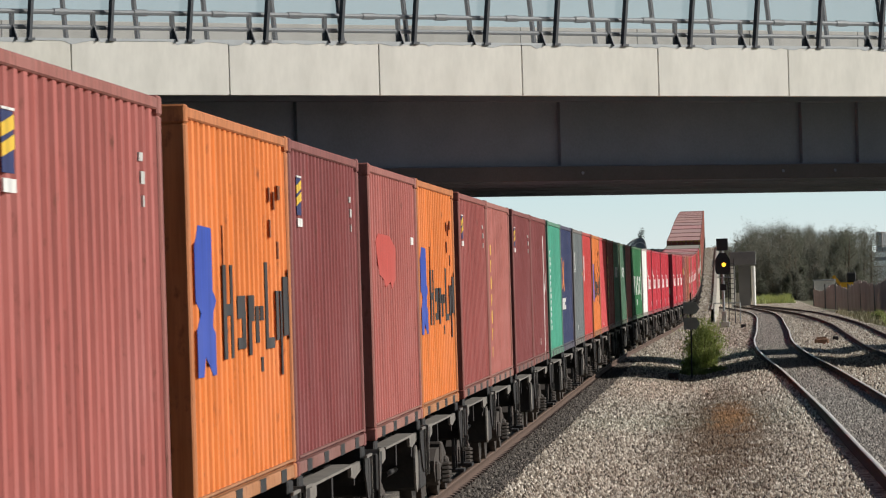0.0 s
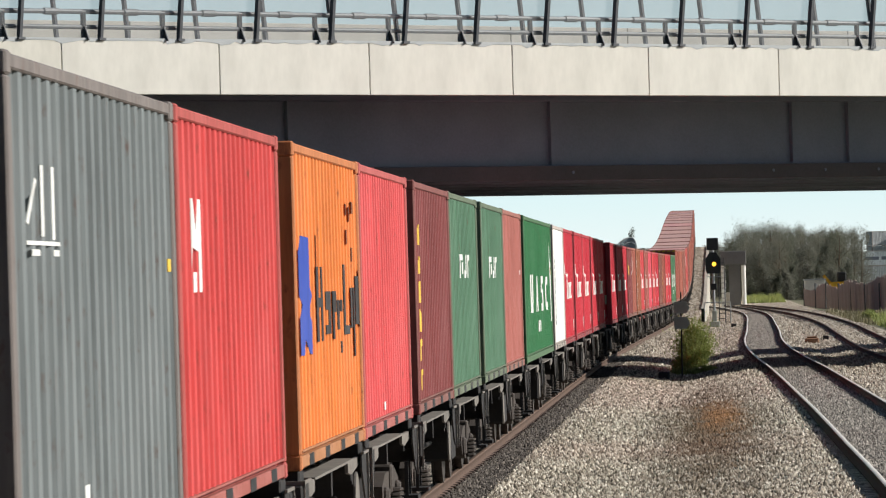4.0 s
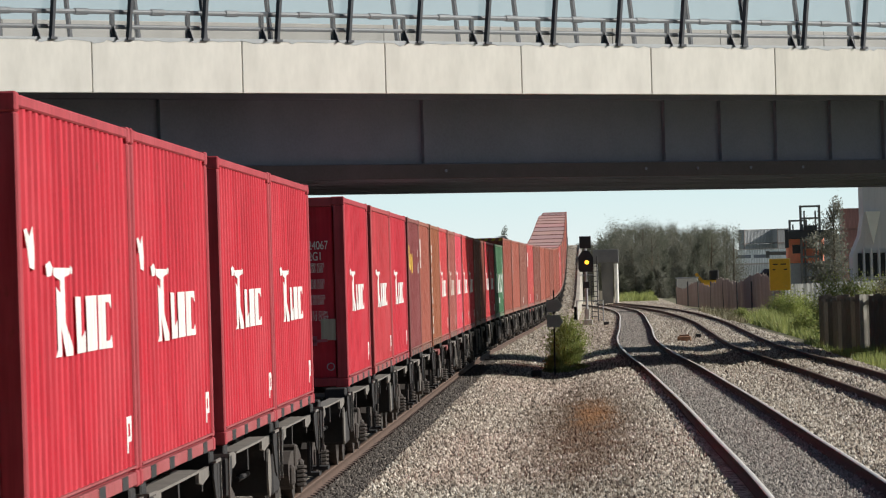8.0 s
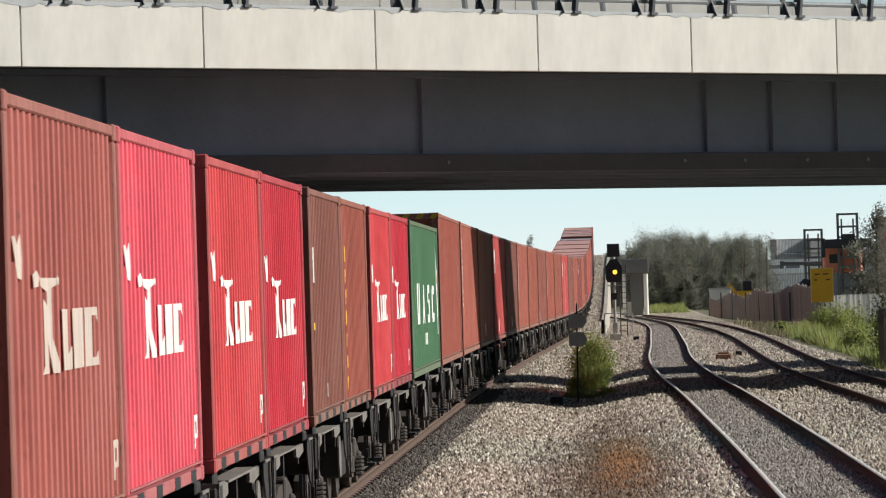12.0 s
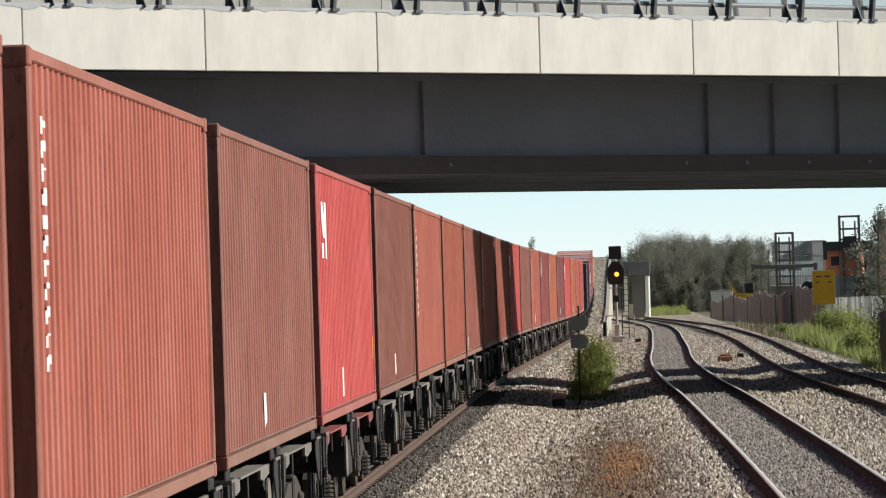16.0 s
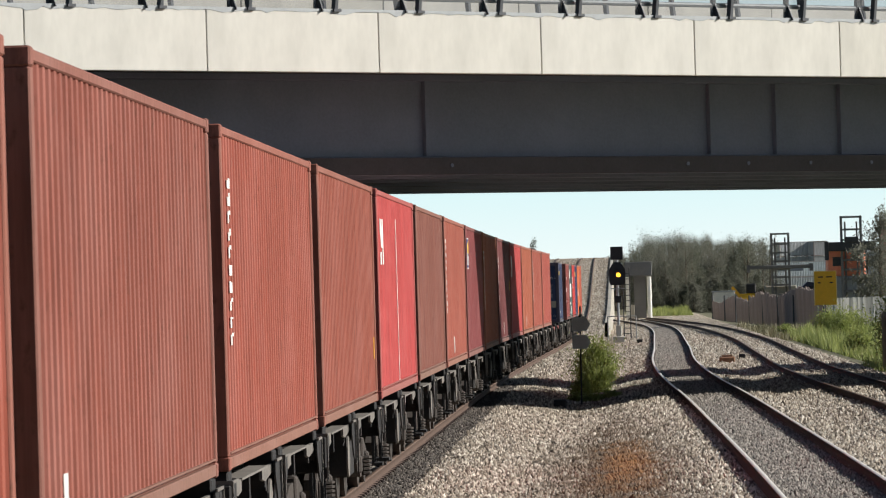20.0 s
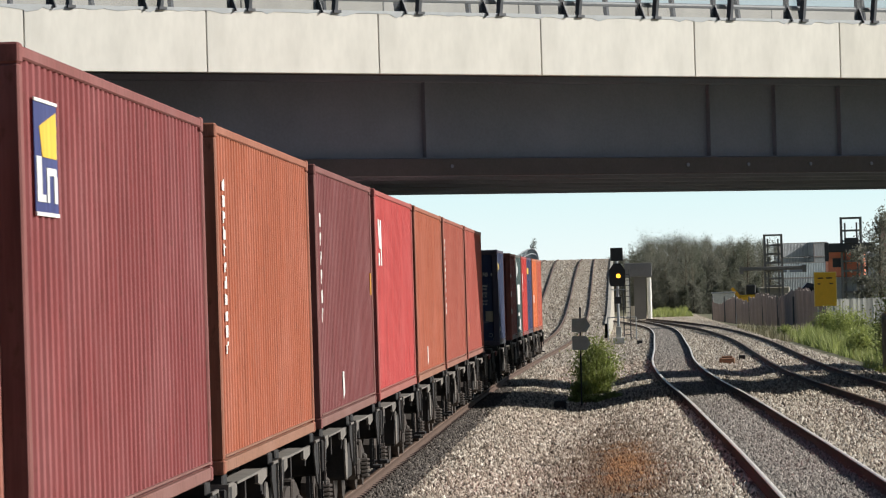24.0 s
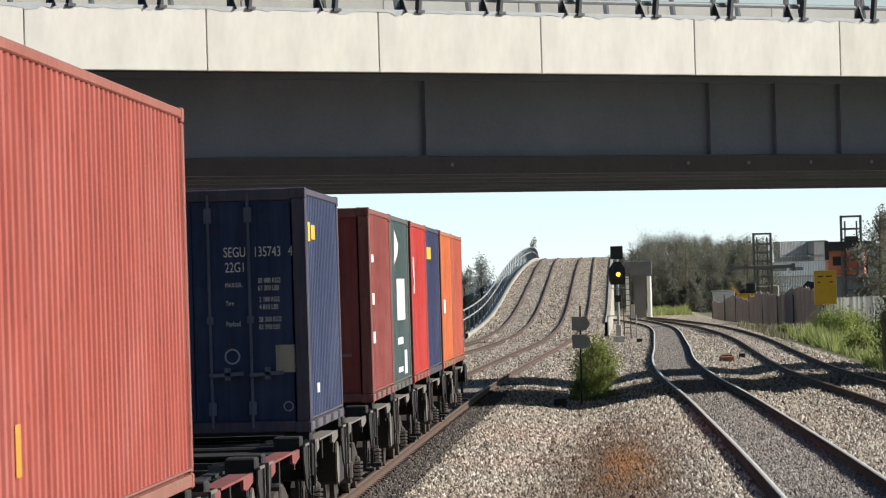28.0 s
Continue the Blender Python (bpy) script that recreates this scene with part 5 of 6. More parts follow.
# ---- lineside things ----
def make_signal():
    root = tagged(new("railway_signal"), "black colour-light railway signal showing yellow on a post", "railway signal")
    root.matrix_basis = pose(-0.03, 255, 0.05)
    part("post", Shape().tube((0, 0, 0), (0, 0, 4.1), 0.07, 10), root, GALV)
    part("base", Shape().box(-0.3, 0.3, -0.3, 0.3, -0.2, 0.12, 0.03).box(-0.14, 0.14, -0.14, 0.14, 0.12, 0.7, 0.02), root, CONCRETE)
    part("platform", Shape().box(-0.35, 0.45, -0.1, 0.5, 2.55, 2.6), root, GALV)
    head = part("signal_head", Shape().prism([(-0.34, 2.75), (0.34, 2.75), (0.42, 2.95), (0.42, 3.55), (0.18, 3.92), (-0.18, 3.92), (-0.42, 3.55), (-0.42, 2.95)], "y", -0.2, -0.05), root, BLACK)
    part("lamp_lens", Shape().tube((0.06, -0.24, 3.27), (0.06, -0.20, 3.27), 0.11, 14), head, glow_material("yellow_lamp", (1.0, 0.46, 0.03), 3.0), "lit yellow lamp")
    part("hood", Shape().prism([(0.06 + 0.20 * math.cos(a), 3.27 + 0.20 * math.sin(a)) for a in (0, 0.5, 1.05, 1.57, 2.1, 2.64, 3.14)] + [(0.06 + 0.17 * math.cos(a), 3.27 + 0.17 * math.sin(a)) for a in (3.14, 2.64, 2.1, 1.57, 1.05, 0.5, 0)], "y", -0.45, -0.2), head, BLACK)
    part("upper_board", Shape().box(-0.32, 0.32, -0.12, -0.05, 4.05, 4.72, 0.02), root, BLACK, "dark square board")
    lad = Shape()
    for x in (0.28, 0.62):
        lad.tube((x, 0.25, 0), (x, 0.12, 3.6), 0.025, 6)
    for k in range(12):
        lad.tube((0.28, 0.25 - k * 0.01, 0.25 + k * 0.28), (0.62, 0.25 - k * 0.01, 0.25 + k * 0.28), 0.018, 6)
    part("ladder", lad, root, DARK_STEEL)
    part("junction_box", Shape().box(-0.18, 0.18, -0.22, -0.08, 1.85, 2.2, 0.02), root, BLACK)
    cage = Shape()
    for x in (-0.55, 0.9):
        cage.tube((x, 0.3, 0), (x, 0.3, 1.15), 0.03, 6)
    cage.tube((-0.55, 0.3, 1.15), (0.9, 0.3, 1.15), 0.03, 6)
    part("guard_rail", cage, root, GALV)


SIGN_BACK = surface("bare_aluminium_sheet", lin(196, 192, 186), 0.6, 0.1, 0.15, 3, 30)


def make_sign_post():
    root = tagged(new("track_sign"), "thin post with two grey arrow-shaped boards", "sign")
    root.matrix_basis = pose(-1.05, 131, -0.42)
    part("post", Shape().tube((0, 0, 0), (0.03, 0, 2.62), 0.022, 8), root, BLACK)
    for z in (1.97, 1.50):
        part("board", Shape().prism([(-0.20, z), (0.18, z), (0.29, z + 0.17), (0.18, z + 0.36), (-0.20, z + 0.36)], "y", -0.045, -0.025), root, SIGN_BACK)


def leaf_quads(centre, radii, count, size, rng, droop=0.0, hollow=0.5, spread=0.16):
    """Corners of many small leaf sprays in uneven clumps."""
    k = max(4, count // 60)
    c = rng.normal(size=(k, 3))
    c /= np.linalg.norm(c, axis=1)[:, None]
    c *= (hollow + (1 - hollow) * rng.random((k, 1))) * 0.85
    p = c[rng.integers(0, k, count)] + rng.normal(0, spread, (count, 3))
    p = p * np.array(radii) + np.array(centre)
    d1, d2 = rng.normal(size=(count, 3)), rng.normal(size=(count, 3))
    d1[:, 2] -= droop
    d1 /= np.linalg.norm(d1, axis=1)[:, None]
    d2 -= d1 * np.sum(d1 * d2, 1)[:, None]
    d2 /= np.linalg.norm(d2, axis=1)[:, None]
    s = size * rng.uniform(0.5, 1.4, (count, 1))
    return np.stack([p - d1 * s, p + d2 * s * 0.35, p + d1 * s, p - d2 * s * 0.35], 1).reshape(-1, 3)


def leaf_part(name, quads, material, parent):
    v = np.concatenate(quads)
    return part(name, quick_mesh(name, v, np.arange(len(v)).reshape(-1, 4), material, 4), parent)


def make_tree(x, y, z, h, w, leaf, seed, label, leaves=900, size=0.35, trunk_share=0.25, kind="tree"):
    rng = np.random.default_rng(seed)
    root = tagged(new(kind), label, kind, "trees")
    root.matrix_basis = pose(x, y, z)
    s = Shape()
    lean = rng.uniform(-0.05, 0.05) * h
    s.tube((0, 0, -0.3), (lean * 0.5, 0, h * 0.5), 0.022 * h, 8, 0.014 * h).tube((lean * 0.5, 0, h * 0.5), (lean, 0, h * 0.92), 0.014 * h, 7, 0.003 * h)
    for k in range(9):
        t = rng.uniform(0.25, 0.85)
        a = rng.uniform(0, 6.28)
        r = w * 0.5 * (1.1 - t) * rng.uniform(0.7, 1.2)
        s.tube((lean * t, 0, h * t), (lean * t + r * math.cos(a), r * math.sin(a), h * (t + rng.uniform(0.05, 0.16))), 0.007 * h, 5, 0.002 * h)
    part("trunk", s, root, BARK)
    k, quads = 6, []
    for i in range(k):
        t = trunk_share + (1 - trunk_share) * (i + 0.4) / k
        r = w * 0.5 * math.sin(math.pi * (0.25 + 0.66 * (i + 0.5) / k)) * rng.uniform(0.8, 1.15)
        quads.append(leaf_quads((lean * t + rng.uniform(-0.15, 0.15) * w, rng.uniform(-0.15, 0.15) * w, h * t), (r, r, h * (1 - trunk_share) / k), leaves // k, size, rng, -0.5, 0.3, 0.3))
    leaf_part("crown", quads, leaf, root)
    return root


make_signal()
make_sign_post()


def make_shrub(x, y, z, w, h, leaf, seed, label, count=2600, size=0.075):
    rng = np.random.default_rng(seed)
    root = tagged(new("shrub"), label, "shrub", "shrubs")
    root.matrix_basis = pose(x, y, z)
    s = Shape()
    for k in range(10):
        a = rng.uniform(0, 6.28)
        s.tube((0, 0, -0.05), (0.4 * w * math.cos(a) * rng.random(), 0.4 * w * math.sin(a) * rng.random(), h * rng.uniform(0.5, 0.9)), 0.015, 5, 0.004)
    part("woody_base", s, root, BARK)
    leaf_part("foliage", [leaf_quads((0, 0, h * 0.52), (w * 0.52, w * 0.5, h * 0.5), count, size, rng, -0.8, 0.2, 0.25)], leaf, root)


def make_wispy_shrub(x, y, z, w, h, material, seed, label, count):
    """A feathery shrub of many thin upright shoots."""
    rng = np.random.default_rng(seed)
    root = tagged(new("shrub"), label, "shrub", "shrubs")
    root.matrix_basis = pose(x, y, z)
    a, r = rng.uniform(0, 6.28, count), np.sqrt(rng.random(count))
    foot = np.stack([r * np.cos(a) * w * 0.28, r * np.sin(a) * w * 0.28, 0 * r], 1)
    low = rng.uniform(0, 0.85, count) * h * (1 - 0.5 * r * r) * rng.uniform(0.75, 1.1, count)
    base = foot + np.stack([np.cos(a) * r * low * 0.22, np.sin(a) * r * low * 0.22, low], 1)
    tip = base + np.stack([np.cos(a) * r * 0.06 + rng.normal(0, 0.075, count), np.sin(a) * r * 0.06 + rng.normal(0, 0.075, count), h * rng.uniform(0.02, 0.15, count)], 1)
    b = rng.uniform(0, 6.28, count)
    side = np.stack([np.cos(b), np.sin(b), 0 * b], 1) * rng.uniform(0.006, 0.016, (count, 1))
    tri = np.stack([base - side, base + side, tip], 1).reshape(-1, 3)
    part("foliage", quick_mesh("foliage", tri, np.arange(count * 3).reshape(-1, 3), material, 3), root)
    s = Shape()
    for k in range(9):
        s.tube((0, 0, -0.05), (0.3 * w * math.cos(k * 0.7), 0.3 * w * math.sin(k * 0.7), h * 0.75), 0.012, 5, 0.004)
    part("woody_base", s, root, BARK)


make_shrub(-0.72, 143, -0.42, 1.35, 1.62, LEAF_SHRUB, 3, "light green wispy shrub growing between the tracks", 9000, 0.045)
make_wispy_shrub(-0.75, 142.6, -0.42, 1.5, 1.5, LEAF_SHRUB, 33, "light green wispy shrub growing between the tracks", 2600)
make_shrub(-1.15, 140, -0.44, 0.6, 0.55, LEAF_SHRUB, 4, "low weed beside the shrub", 1500, 0.05)
for x, y, w in ((-1.15, 134, 0.6), (-0.75, 133, 0.7), (-0.3, 134.5, 0.6)):
    make_shrub(x, y, -0.44, w, 0.3, GRASS, 5 + int(y), "low bright grassy tuft in the dip", 1300, 0.05)


def make_grass(name, label, area, count, height, material, seed):
    """Tapering blades on the ground."""
    rng = np.random.default_rng(seed)
    (x0, x1), (y0, y1) = area
    x, y = rng.uniform(x0, x1, count), rng.uniform(y0, y1, count)
    clump = 0.55 + 0.45 * np.sin(x * 2.3 + np.sin(y * 0.31) * 2) * np.sin(y * 0.23 + x)
    z = np.array([ground_z(min(a, 20), b) for a, b in zip(x, y)]) - 0.03
    h = height * rng.uniform(0.4, 1.25, count) * clump
    a = rng.uniform(0, 6.28, count)
    w = 0.016 * (0.6 + rng.random(count)) * (1 + (y - 100) / 200)
    base = np.stack([x, y, z], 1)
    side = np.stack([np.cos(a), np.sin(a), 0 * a], 1) * w[:, None]
    tip = base + np.stack([rng.normal(0, 0.25, count) * h, rng.normal(0, 0.25, count) * h, h], 1)
    tri = np.stack([base - side, base + side, tip], 1).reshape(-1, 3)
    me = quick_mesh(name, tri, np.arange(count * 3).reshape(-1, 3), material, 3)
    tagged(new(name, me), label, "grass", kind="stuff")


make_grass("tall_grass", "yellow-green tall grass beside the fence", ((9.0, 15.5), (165, 275)), 52000, 0.95, GRASS, 8)
make_grass("verge_grass", "green grass on the verge", ((8.0, 13.0), (112, 165)), 30000, 0.45, GRASS, 9)
make_grass("dry_verge", "dry weeds along the fence foot", ((7.8, 14.5), (255, 330)), 9000, 0.6, DRY_GRASS, 10)
make_grass("far_grass", "grass beyond the portal", ((3.2, 7.0), (470, 520)), 6000, 0.9, GRASS, 11)
make_grass("ramp_grass", "green weeds beside the flyover wall", ((-16.0, -9.8), (200, 420)), 14000, 1.2, DRY_GRASS, 12)

for i, (x, y, w, h) in enumerate([(10.3, 232, 1.6, 1.9), (11.3, 238, 1.5, 1.7), (9.6, 200, 1.2, 1.2), (12.4, 215, 1.8, 1.7), (10.9, 262, 1.7, 1.8), (8.9, 268, 1.0, 0.9)]):
    make_shrub(x, y, -0.45, w, h, GRASS if i % 2 else LEAF_SHRUB, 40 + i, "leafy green weed clump beside the fence", 3600, 0.06)


def make_box():
    ob = tagged(new("point_motor_box", Shape().box(-0.28, 0.28, -0.35, 0.35, 0, 0.26, 0.04).box(-0.2, 0.2, -0.25, 0.25, 0.26, 0.32, 0.02).mesh("point_motor_box", surface("rusty_box_paint", lin(146, 112, 88), 0.85, 0, 0.3, 4, 30, 0.3))), "small rusty trackside box on the ballast", "trackside box")
    ob.matrix_basis = pose(3.9, 182, ground_z(3.9, 182) - 0.01)
    for x, y, k in ((-1.55, 126, 0.8), (4.6, 188, 0.6), (1.0, 250, 0.7)):
        o = tagged(new("junction_box", Shape().box(-0.2, 0.2, -0.2, 0.2, 0, 0.3, 0.03).mesh("junction_box", BLACK)), "small black junction box on the ballast", "junction box", "junction boxes")
        o.matrix_basis = pose(x, y, ground_z(x, y) - 0.01) @ Matrix.Diagonal((k, k, k, 1))


make_box()


# ---- wood and far ground ----
def make_wood():
    rng = random.Random(4)
    spots = []
    for i in range(50):
        x = -0.6 + i * 0.42 + rng.uniform(-0.4, 0.4)
        top = 7.3 if x < 2 else 8.4 if x < 4.5 else 9.9 if x < 7.5 else 9.3 if x < 13 else 8.6
        spots.append((x, 655 + rng.uniform(-20, 45), top * rng.uniform(0.92, 1.05)))
    for i in range(26):
        x = 2.6 + i * 0.50 + rng.uniform(-0.4, 0.4)
        spots.append((x, 588 + rng.uniform(-15, 25), rng.uniform(5.6, 8.4)))
    for i in range(12):
        spots.append((21.5 + i * 1.6 + rng.uniform(-0.6, 0.6), 940 + rng.uniform(-20, 20), rng.uniform(6.0, 8.0)))
    for i in range(14):
        spots.append((3.6 + i * 0.85 + rng.uniform(-0.4, 0.4), 548 + rng.uniform(-8, 8), rng.uniform(2.2, 4.2)))
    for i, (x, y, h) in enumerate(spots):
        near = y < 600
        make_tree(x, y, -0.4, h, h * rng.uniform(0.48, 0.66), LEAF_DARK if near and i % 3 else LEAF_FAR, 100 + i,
                  "tall grey-green casuarina in the wood, haze in its colour" if h > 6 else "dark bushy young tree at the wood's edge", 6300, 0.085, 0.02)
    for i in range(18):
        x = -26 + i * 1.0 + rng.uniform(-0.5, 0.5)
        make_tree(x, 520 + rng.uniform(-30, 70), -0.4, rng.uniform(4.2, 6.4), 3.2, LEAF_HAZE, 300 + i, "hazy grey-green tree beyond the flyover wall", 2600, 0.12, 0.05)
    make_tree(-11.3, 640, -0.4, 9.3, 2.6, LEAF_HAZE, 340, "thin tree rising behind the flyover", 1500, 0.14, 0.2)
    make_tree(18.5, 352, -0.4, 8.0, 2.9, LEAF_FAR, 341, "sparse dark tree beside the container yard", 5200, 0.10, 0.15)
    make_tree(18.0, 360, -0.4, 5.4, 3.2, LEAF_FAR, 342, "sparse dark tree beside the container yard", 1200, 0.2, 0.15)


make_wood()


def make_hills():
    s = Shape()
    xs = list(np.arange(-1200, 1201, 40.0))
    v, f = [], []
    for j, (y, k) in enumerate(((3600, 0.0), (3750, 0.7), (3900, 1.0), (4300, 0.0))):
        for x in xs:
            v.append((x, y, -2 + k * (16 + 5 * math.sin(x * 0.011) + 3 * math.sin(x * 0.031 + 1) + 9 * math.exp(-((x + 25) / 60) ** 2))))
    n = len(xs)
    for j in range(3):
        for i in range(n - 1):
            f.append((j * n + i, j * n + i + 1, (j + 1) * n + i + 1, (j + 1) * n + i))
    me = s.add(v, f).mesh("distant_hills", surface("hazy_hill", lin(150, 172, 184), 1.0, 0, 0.06, 0.004, 0.02, 0), smooth=True)
    structure("backdrop", me, "low hazy blue hills on the horizon", "hills")
    # plain pale sky behind everything
    m, n, l, b = base_material("pale_sky", 1.0)
    e = n.new("ShaderNodeEmission")
    sep = n.new("ShaderNodeSeparateXYZ")
    l.new(coords(n, l, (1, 1, 1 / 600)), sep.inputs[0])
    l.new(ramp(n, l, sep.outputs[2], [(0.0, lin(238, 245, 243)), (0.16, lin(214, 239, 241)), (0.5, lin(206, 228, 234)), (1.0, lin(176, 204, 222))]), e.inputs["Color"])
    e.inputs["Strength"].default_value = 0.86
    l.new(e.outputs[0], n["Material Output"].inputs["Surface"])
    sheet = Shape().add([(-3500, 4700, -20), (3500, 4700, -20), (3500, 4700, 600), (-3500, 4700, 600)], [(0, 1, 2, 3)])
    structure("sky_backdrop", sheet.mesh("sky_backdrop", m, fix=False), "plain pale hazy sky low over the horizon", "sky")


make_hills()


# ---- fences and yard ----
def make_reed_fence():
    """A sagging brush fence of upright bundles on posts."""
    root = tagged(new("brush_fence"), "weathered brown brush fence leaning along the track", "fence")
    rng = random.Random(9)
    tone = surface("dry_brush", lin(162, 148, 142), 0.95, 0, 0.25, 1.2, 14, 0.4, (1, 1, 0.25), 0.08)
    path = [(8.0, 420), (9.3, 392), (10.6, 364), (12.0, 340), (13.3, 321)]
    slat = Shape().prism([(-0.07, 0), (0.07, 0), (0.075, 1), (0.0, 1.06), (-0.075, 0.98)], "y", -0.03, 0.03).mesh("slat", tone)
    for (xa, ya), (xb, yb) in zip(path, path[1:]):
        n = 64
        for i in range(n):
            t = i / n
            x, y = xa + (xb - xa) * t, ya + (yb - ya) * t
            h = 1.6 + 1.0 * (420 - y) / 100 + 0.2 * math.sin(y * 0.21) + rng.uniform(-0.12, 0.12)
            part("slat", slat, root, m=pose(x, y, -0.45, 0, rng.uniform(-2.5, 2.5), rng.uniform(-22, -4)) @ Matrix.Diagonal((1.1, 1, h, 1)))
    post = Shape().tube((0, 0, -0.3), (0, 0, 2.2), 0.06, 7).mesh("post", DARK_STEEL)
    for x, y in path + [(8.7, 405), (10.0, 378), (11.3, 352)]:
        part("post", post, root, m=pose(x - 0.1, y - 0.3, -0.4))


def make_steel_fence():
    root = tagged(new("palisade_fence"), "grey galvanised steel fence along the yard", "fence")
    rng = random.Random(10)
    sheet = Shape().box(-0.085, 0.085, -0.012, 0.012, 0, 1.93).prism([(-0.085, 1.93), (0.085, 1.93), (0, 2.02)], "y", -0.012, 0.012).mesh("pale", surface("dull_zinc_sheet", lin(168, 168, 162), 0.8, 0, 0.2, 2, 20, 0.2, (1, 1, 0.3), 0.2))
    path = [(13.5, 318), (15.0, 321), (16.8, 325), (18.6, 330), (21.0, 337)]
    for (xa, ya), (xb, yb) in zip(path, path[1:]):
        n = 15
        for i in range(n):
            t = i / n
            part("pale", sheet, root, m=pose(xa + (xb - xa) * t, ya + (yb - ya) * t, -0.4, 0, rng.uniform(-1, 1), rng.uniform(12, 34)))
        part("cross_rail", Shape().beam((xa, ya + 0.1, 0.1), (xb, yb + 0.1, 0.1), 0.05, 0.05).beam((xa, ya + 0.1, 1.2), (xb, yb + 0.1, 1.2), 0.05, 0.05), root, GALV)
    ob = tagged(new("white_marker_post", Shape().box(-0.05, 0.05, -0.04, 0.04, -0.3, 1.25, 0.01).mesh("white_marker_post", WHITE)), "slim white marker post before the fence", "post")
    ob.matrix_basis = pose(15.3, 300, 0)


def make_yellow_sign():
    root = tagged(new("yard_sign"), "large yellow notice board on two posts", "sign")
    root.matrix_basis = pose(12.05, 290, -0.05)
    part("board", Shape().box(-0.62, 0.62, -0.04, 0.0, 1.35, 3.3, 0.02), root, SIGN_YELLOW)
    bars = Shape()
    for x0, x1, z in ((-0.42, -0.12, 2.95), (0.05, 0.4, 2.95), (-0.45, -0.28, 2.62), (0.25, 0.45, 2.62)):
        bars.box(x0, x1, -0.05, -0.042, z, z + 0.07)
    part("lettering_bars", bars, root, BLACK)
    part("border", Shape().box(-0.66, -0.62, -0.045, 0.0, 1.33, 3.32).box(0.62, 0.66, -0.045, 0.0, 1.33, 3.32).box(-0.62, 0.62, -0.045, 0, 3.3, 3.34), root, surface("sign_edge", lin(236, 206, 120), 0.6))
    for x in (-0.45, 0.45):
        part("post", Shape().box(x - 0.04, x + 0.04, 0.002, 0.07, -0.5, 3.1), root, GALV)


make_reed_fence()
make_steel_fence()
make_yellow_sign()


# dark mast steel lightened in its paint to take in the haze
MAST_STEEL = surface("haze_lightened_mast_paint", lin(116, 114, 112), 0.8, 0, 0.2, 2, 20)


def reach_mast(x, y, z, h, w, label):
    """The upright lattice mast of a container handler."""
    root = tagged(new("container_handler"), label, "container handler", "container handlers")
    root.matrix_basis = pose(x, y, z)
    for a in (-w / 2, w / 2):
        part("upright", Shape().box(a - 0.12, a + 0.12, -0.2, 0.2, 0, h), root, MAST_STEEL)
        part("inner_upright", Shape().box(a * 0.6 - 0.08, a * 0.6 + 0.08, 0.25, 0.45, 0, h * 0.94), root, MAST_STEEL)
    for k in (0.22, 0.34, 0.44, 0.54, 0.64, 0.75, 0.86, 0.99):
        part("crossbar", Shape().box(-w / 2, w / 2, -0.22, 0.22, h * k - 0.12, h * k + 0.08), root, MAST_STEEL)
    return root


# yard container colours are lightened to offset haze and shaded faces
yard_grey = (186, 190, 192)


def stack(x, y, z, levels, L, turn, label):
    """Containers piled one on another; levels from the bottom up."""
    for k, rgb in enumerate(levels):
        marks = [((150, 190, 206), [(0.03, 0.14, 0.25, 0.8)]), ((90, 100, 112), [(0.22, 0.42, 0.4, 0.62), (0.46, 0.66, 0.4, 0.62)])] if rgb == (206, 216, 220) else ()
        c = container(label, rgb, L, 2.591, marks, None, 0.3, "containers in the yard")
        c.matrix_basis = pose(x, y, z + k * 2.6, 0, 0, turn)


stack(30.9, 880, -0.5, [yard_grey, yard_grey, (206, 208, 208), (214, 216, 218)], 6.058, -66, "grey shipping container stacked in the far yard")
stack(35.0, 880, -0.5, [yard_grey, yard_grey, (206, 208, 208), (206, 206, 208)], 6.058, 14, "grey shipping container stacked end-on in the far yard")
stack(29.0, 840, -1.6, [(160, 166, 170), (186, 192, 194), (206, 216, 220)], 12.19, -72, "pale shipping container with plain shapes in the yard")
stack(33.1, 600, -0.5, [(206, 150, 140), (200, 144, 136), (196, 142, 134), (206, 150, 142)], 6.058, 0, "red-brown shipping container with lightened paint stacked end-on in the yard")
HANDLER_MAST = reach_mast(18.3, 540, -0.4, 8.5, 1.85, "dark steel container handler moving through the yard")
part("spreader", Shape().box(-3.6, 3.4, -0.6, -0.25, 4.6, 5.0, 0.05).box(-3.7, -3.3, -0.7, -0.2, 4.3, 5.1).box(3.1, 3.5, -0.7, -0.2, 4.3, 5.1), HANDLER_MAST, MAST_STEEL)
part("body", Shape().box(-1.7, 1.7, 0.6, 6.0, 0.9, 2.8, 0.12), HANDLER_MAST, surface("grey_machine_paint", lin(150, 146, 132), 0.6))
for wx in (-1.5, 1.5):
    for wy in (1.2, 5.0):
        part("wheel", Shape().tube((wx - 0.3, wy, 0.8), (wx + 0.3, wy, 0.8), 0.8, 14), HANDLER_MAST, RUBBER)


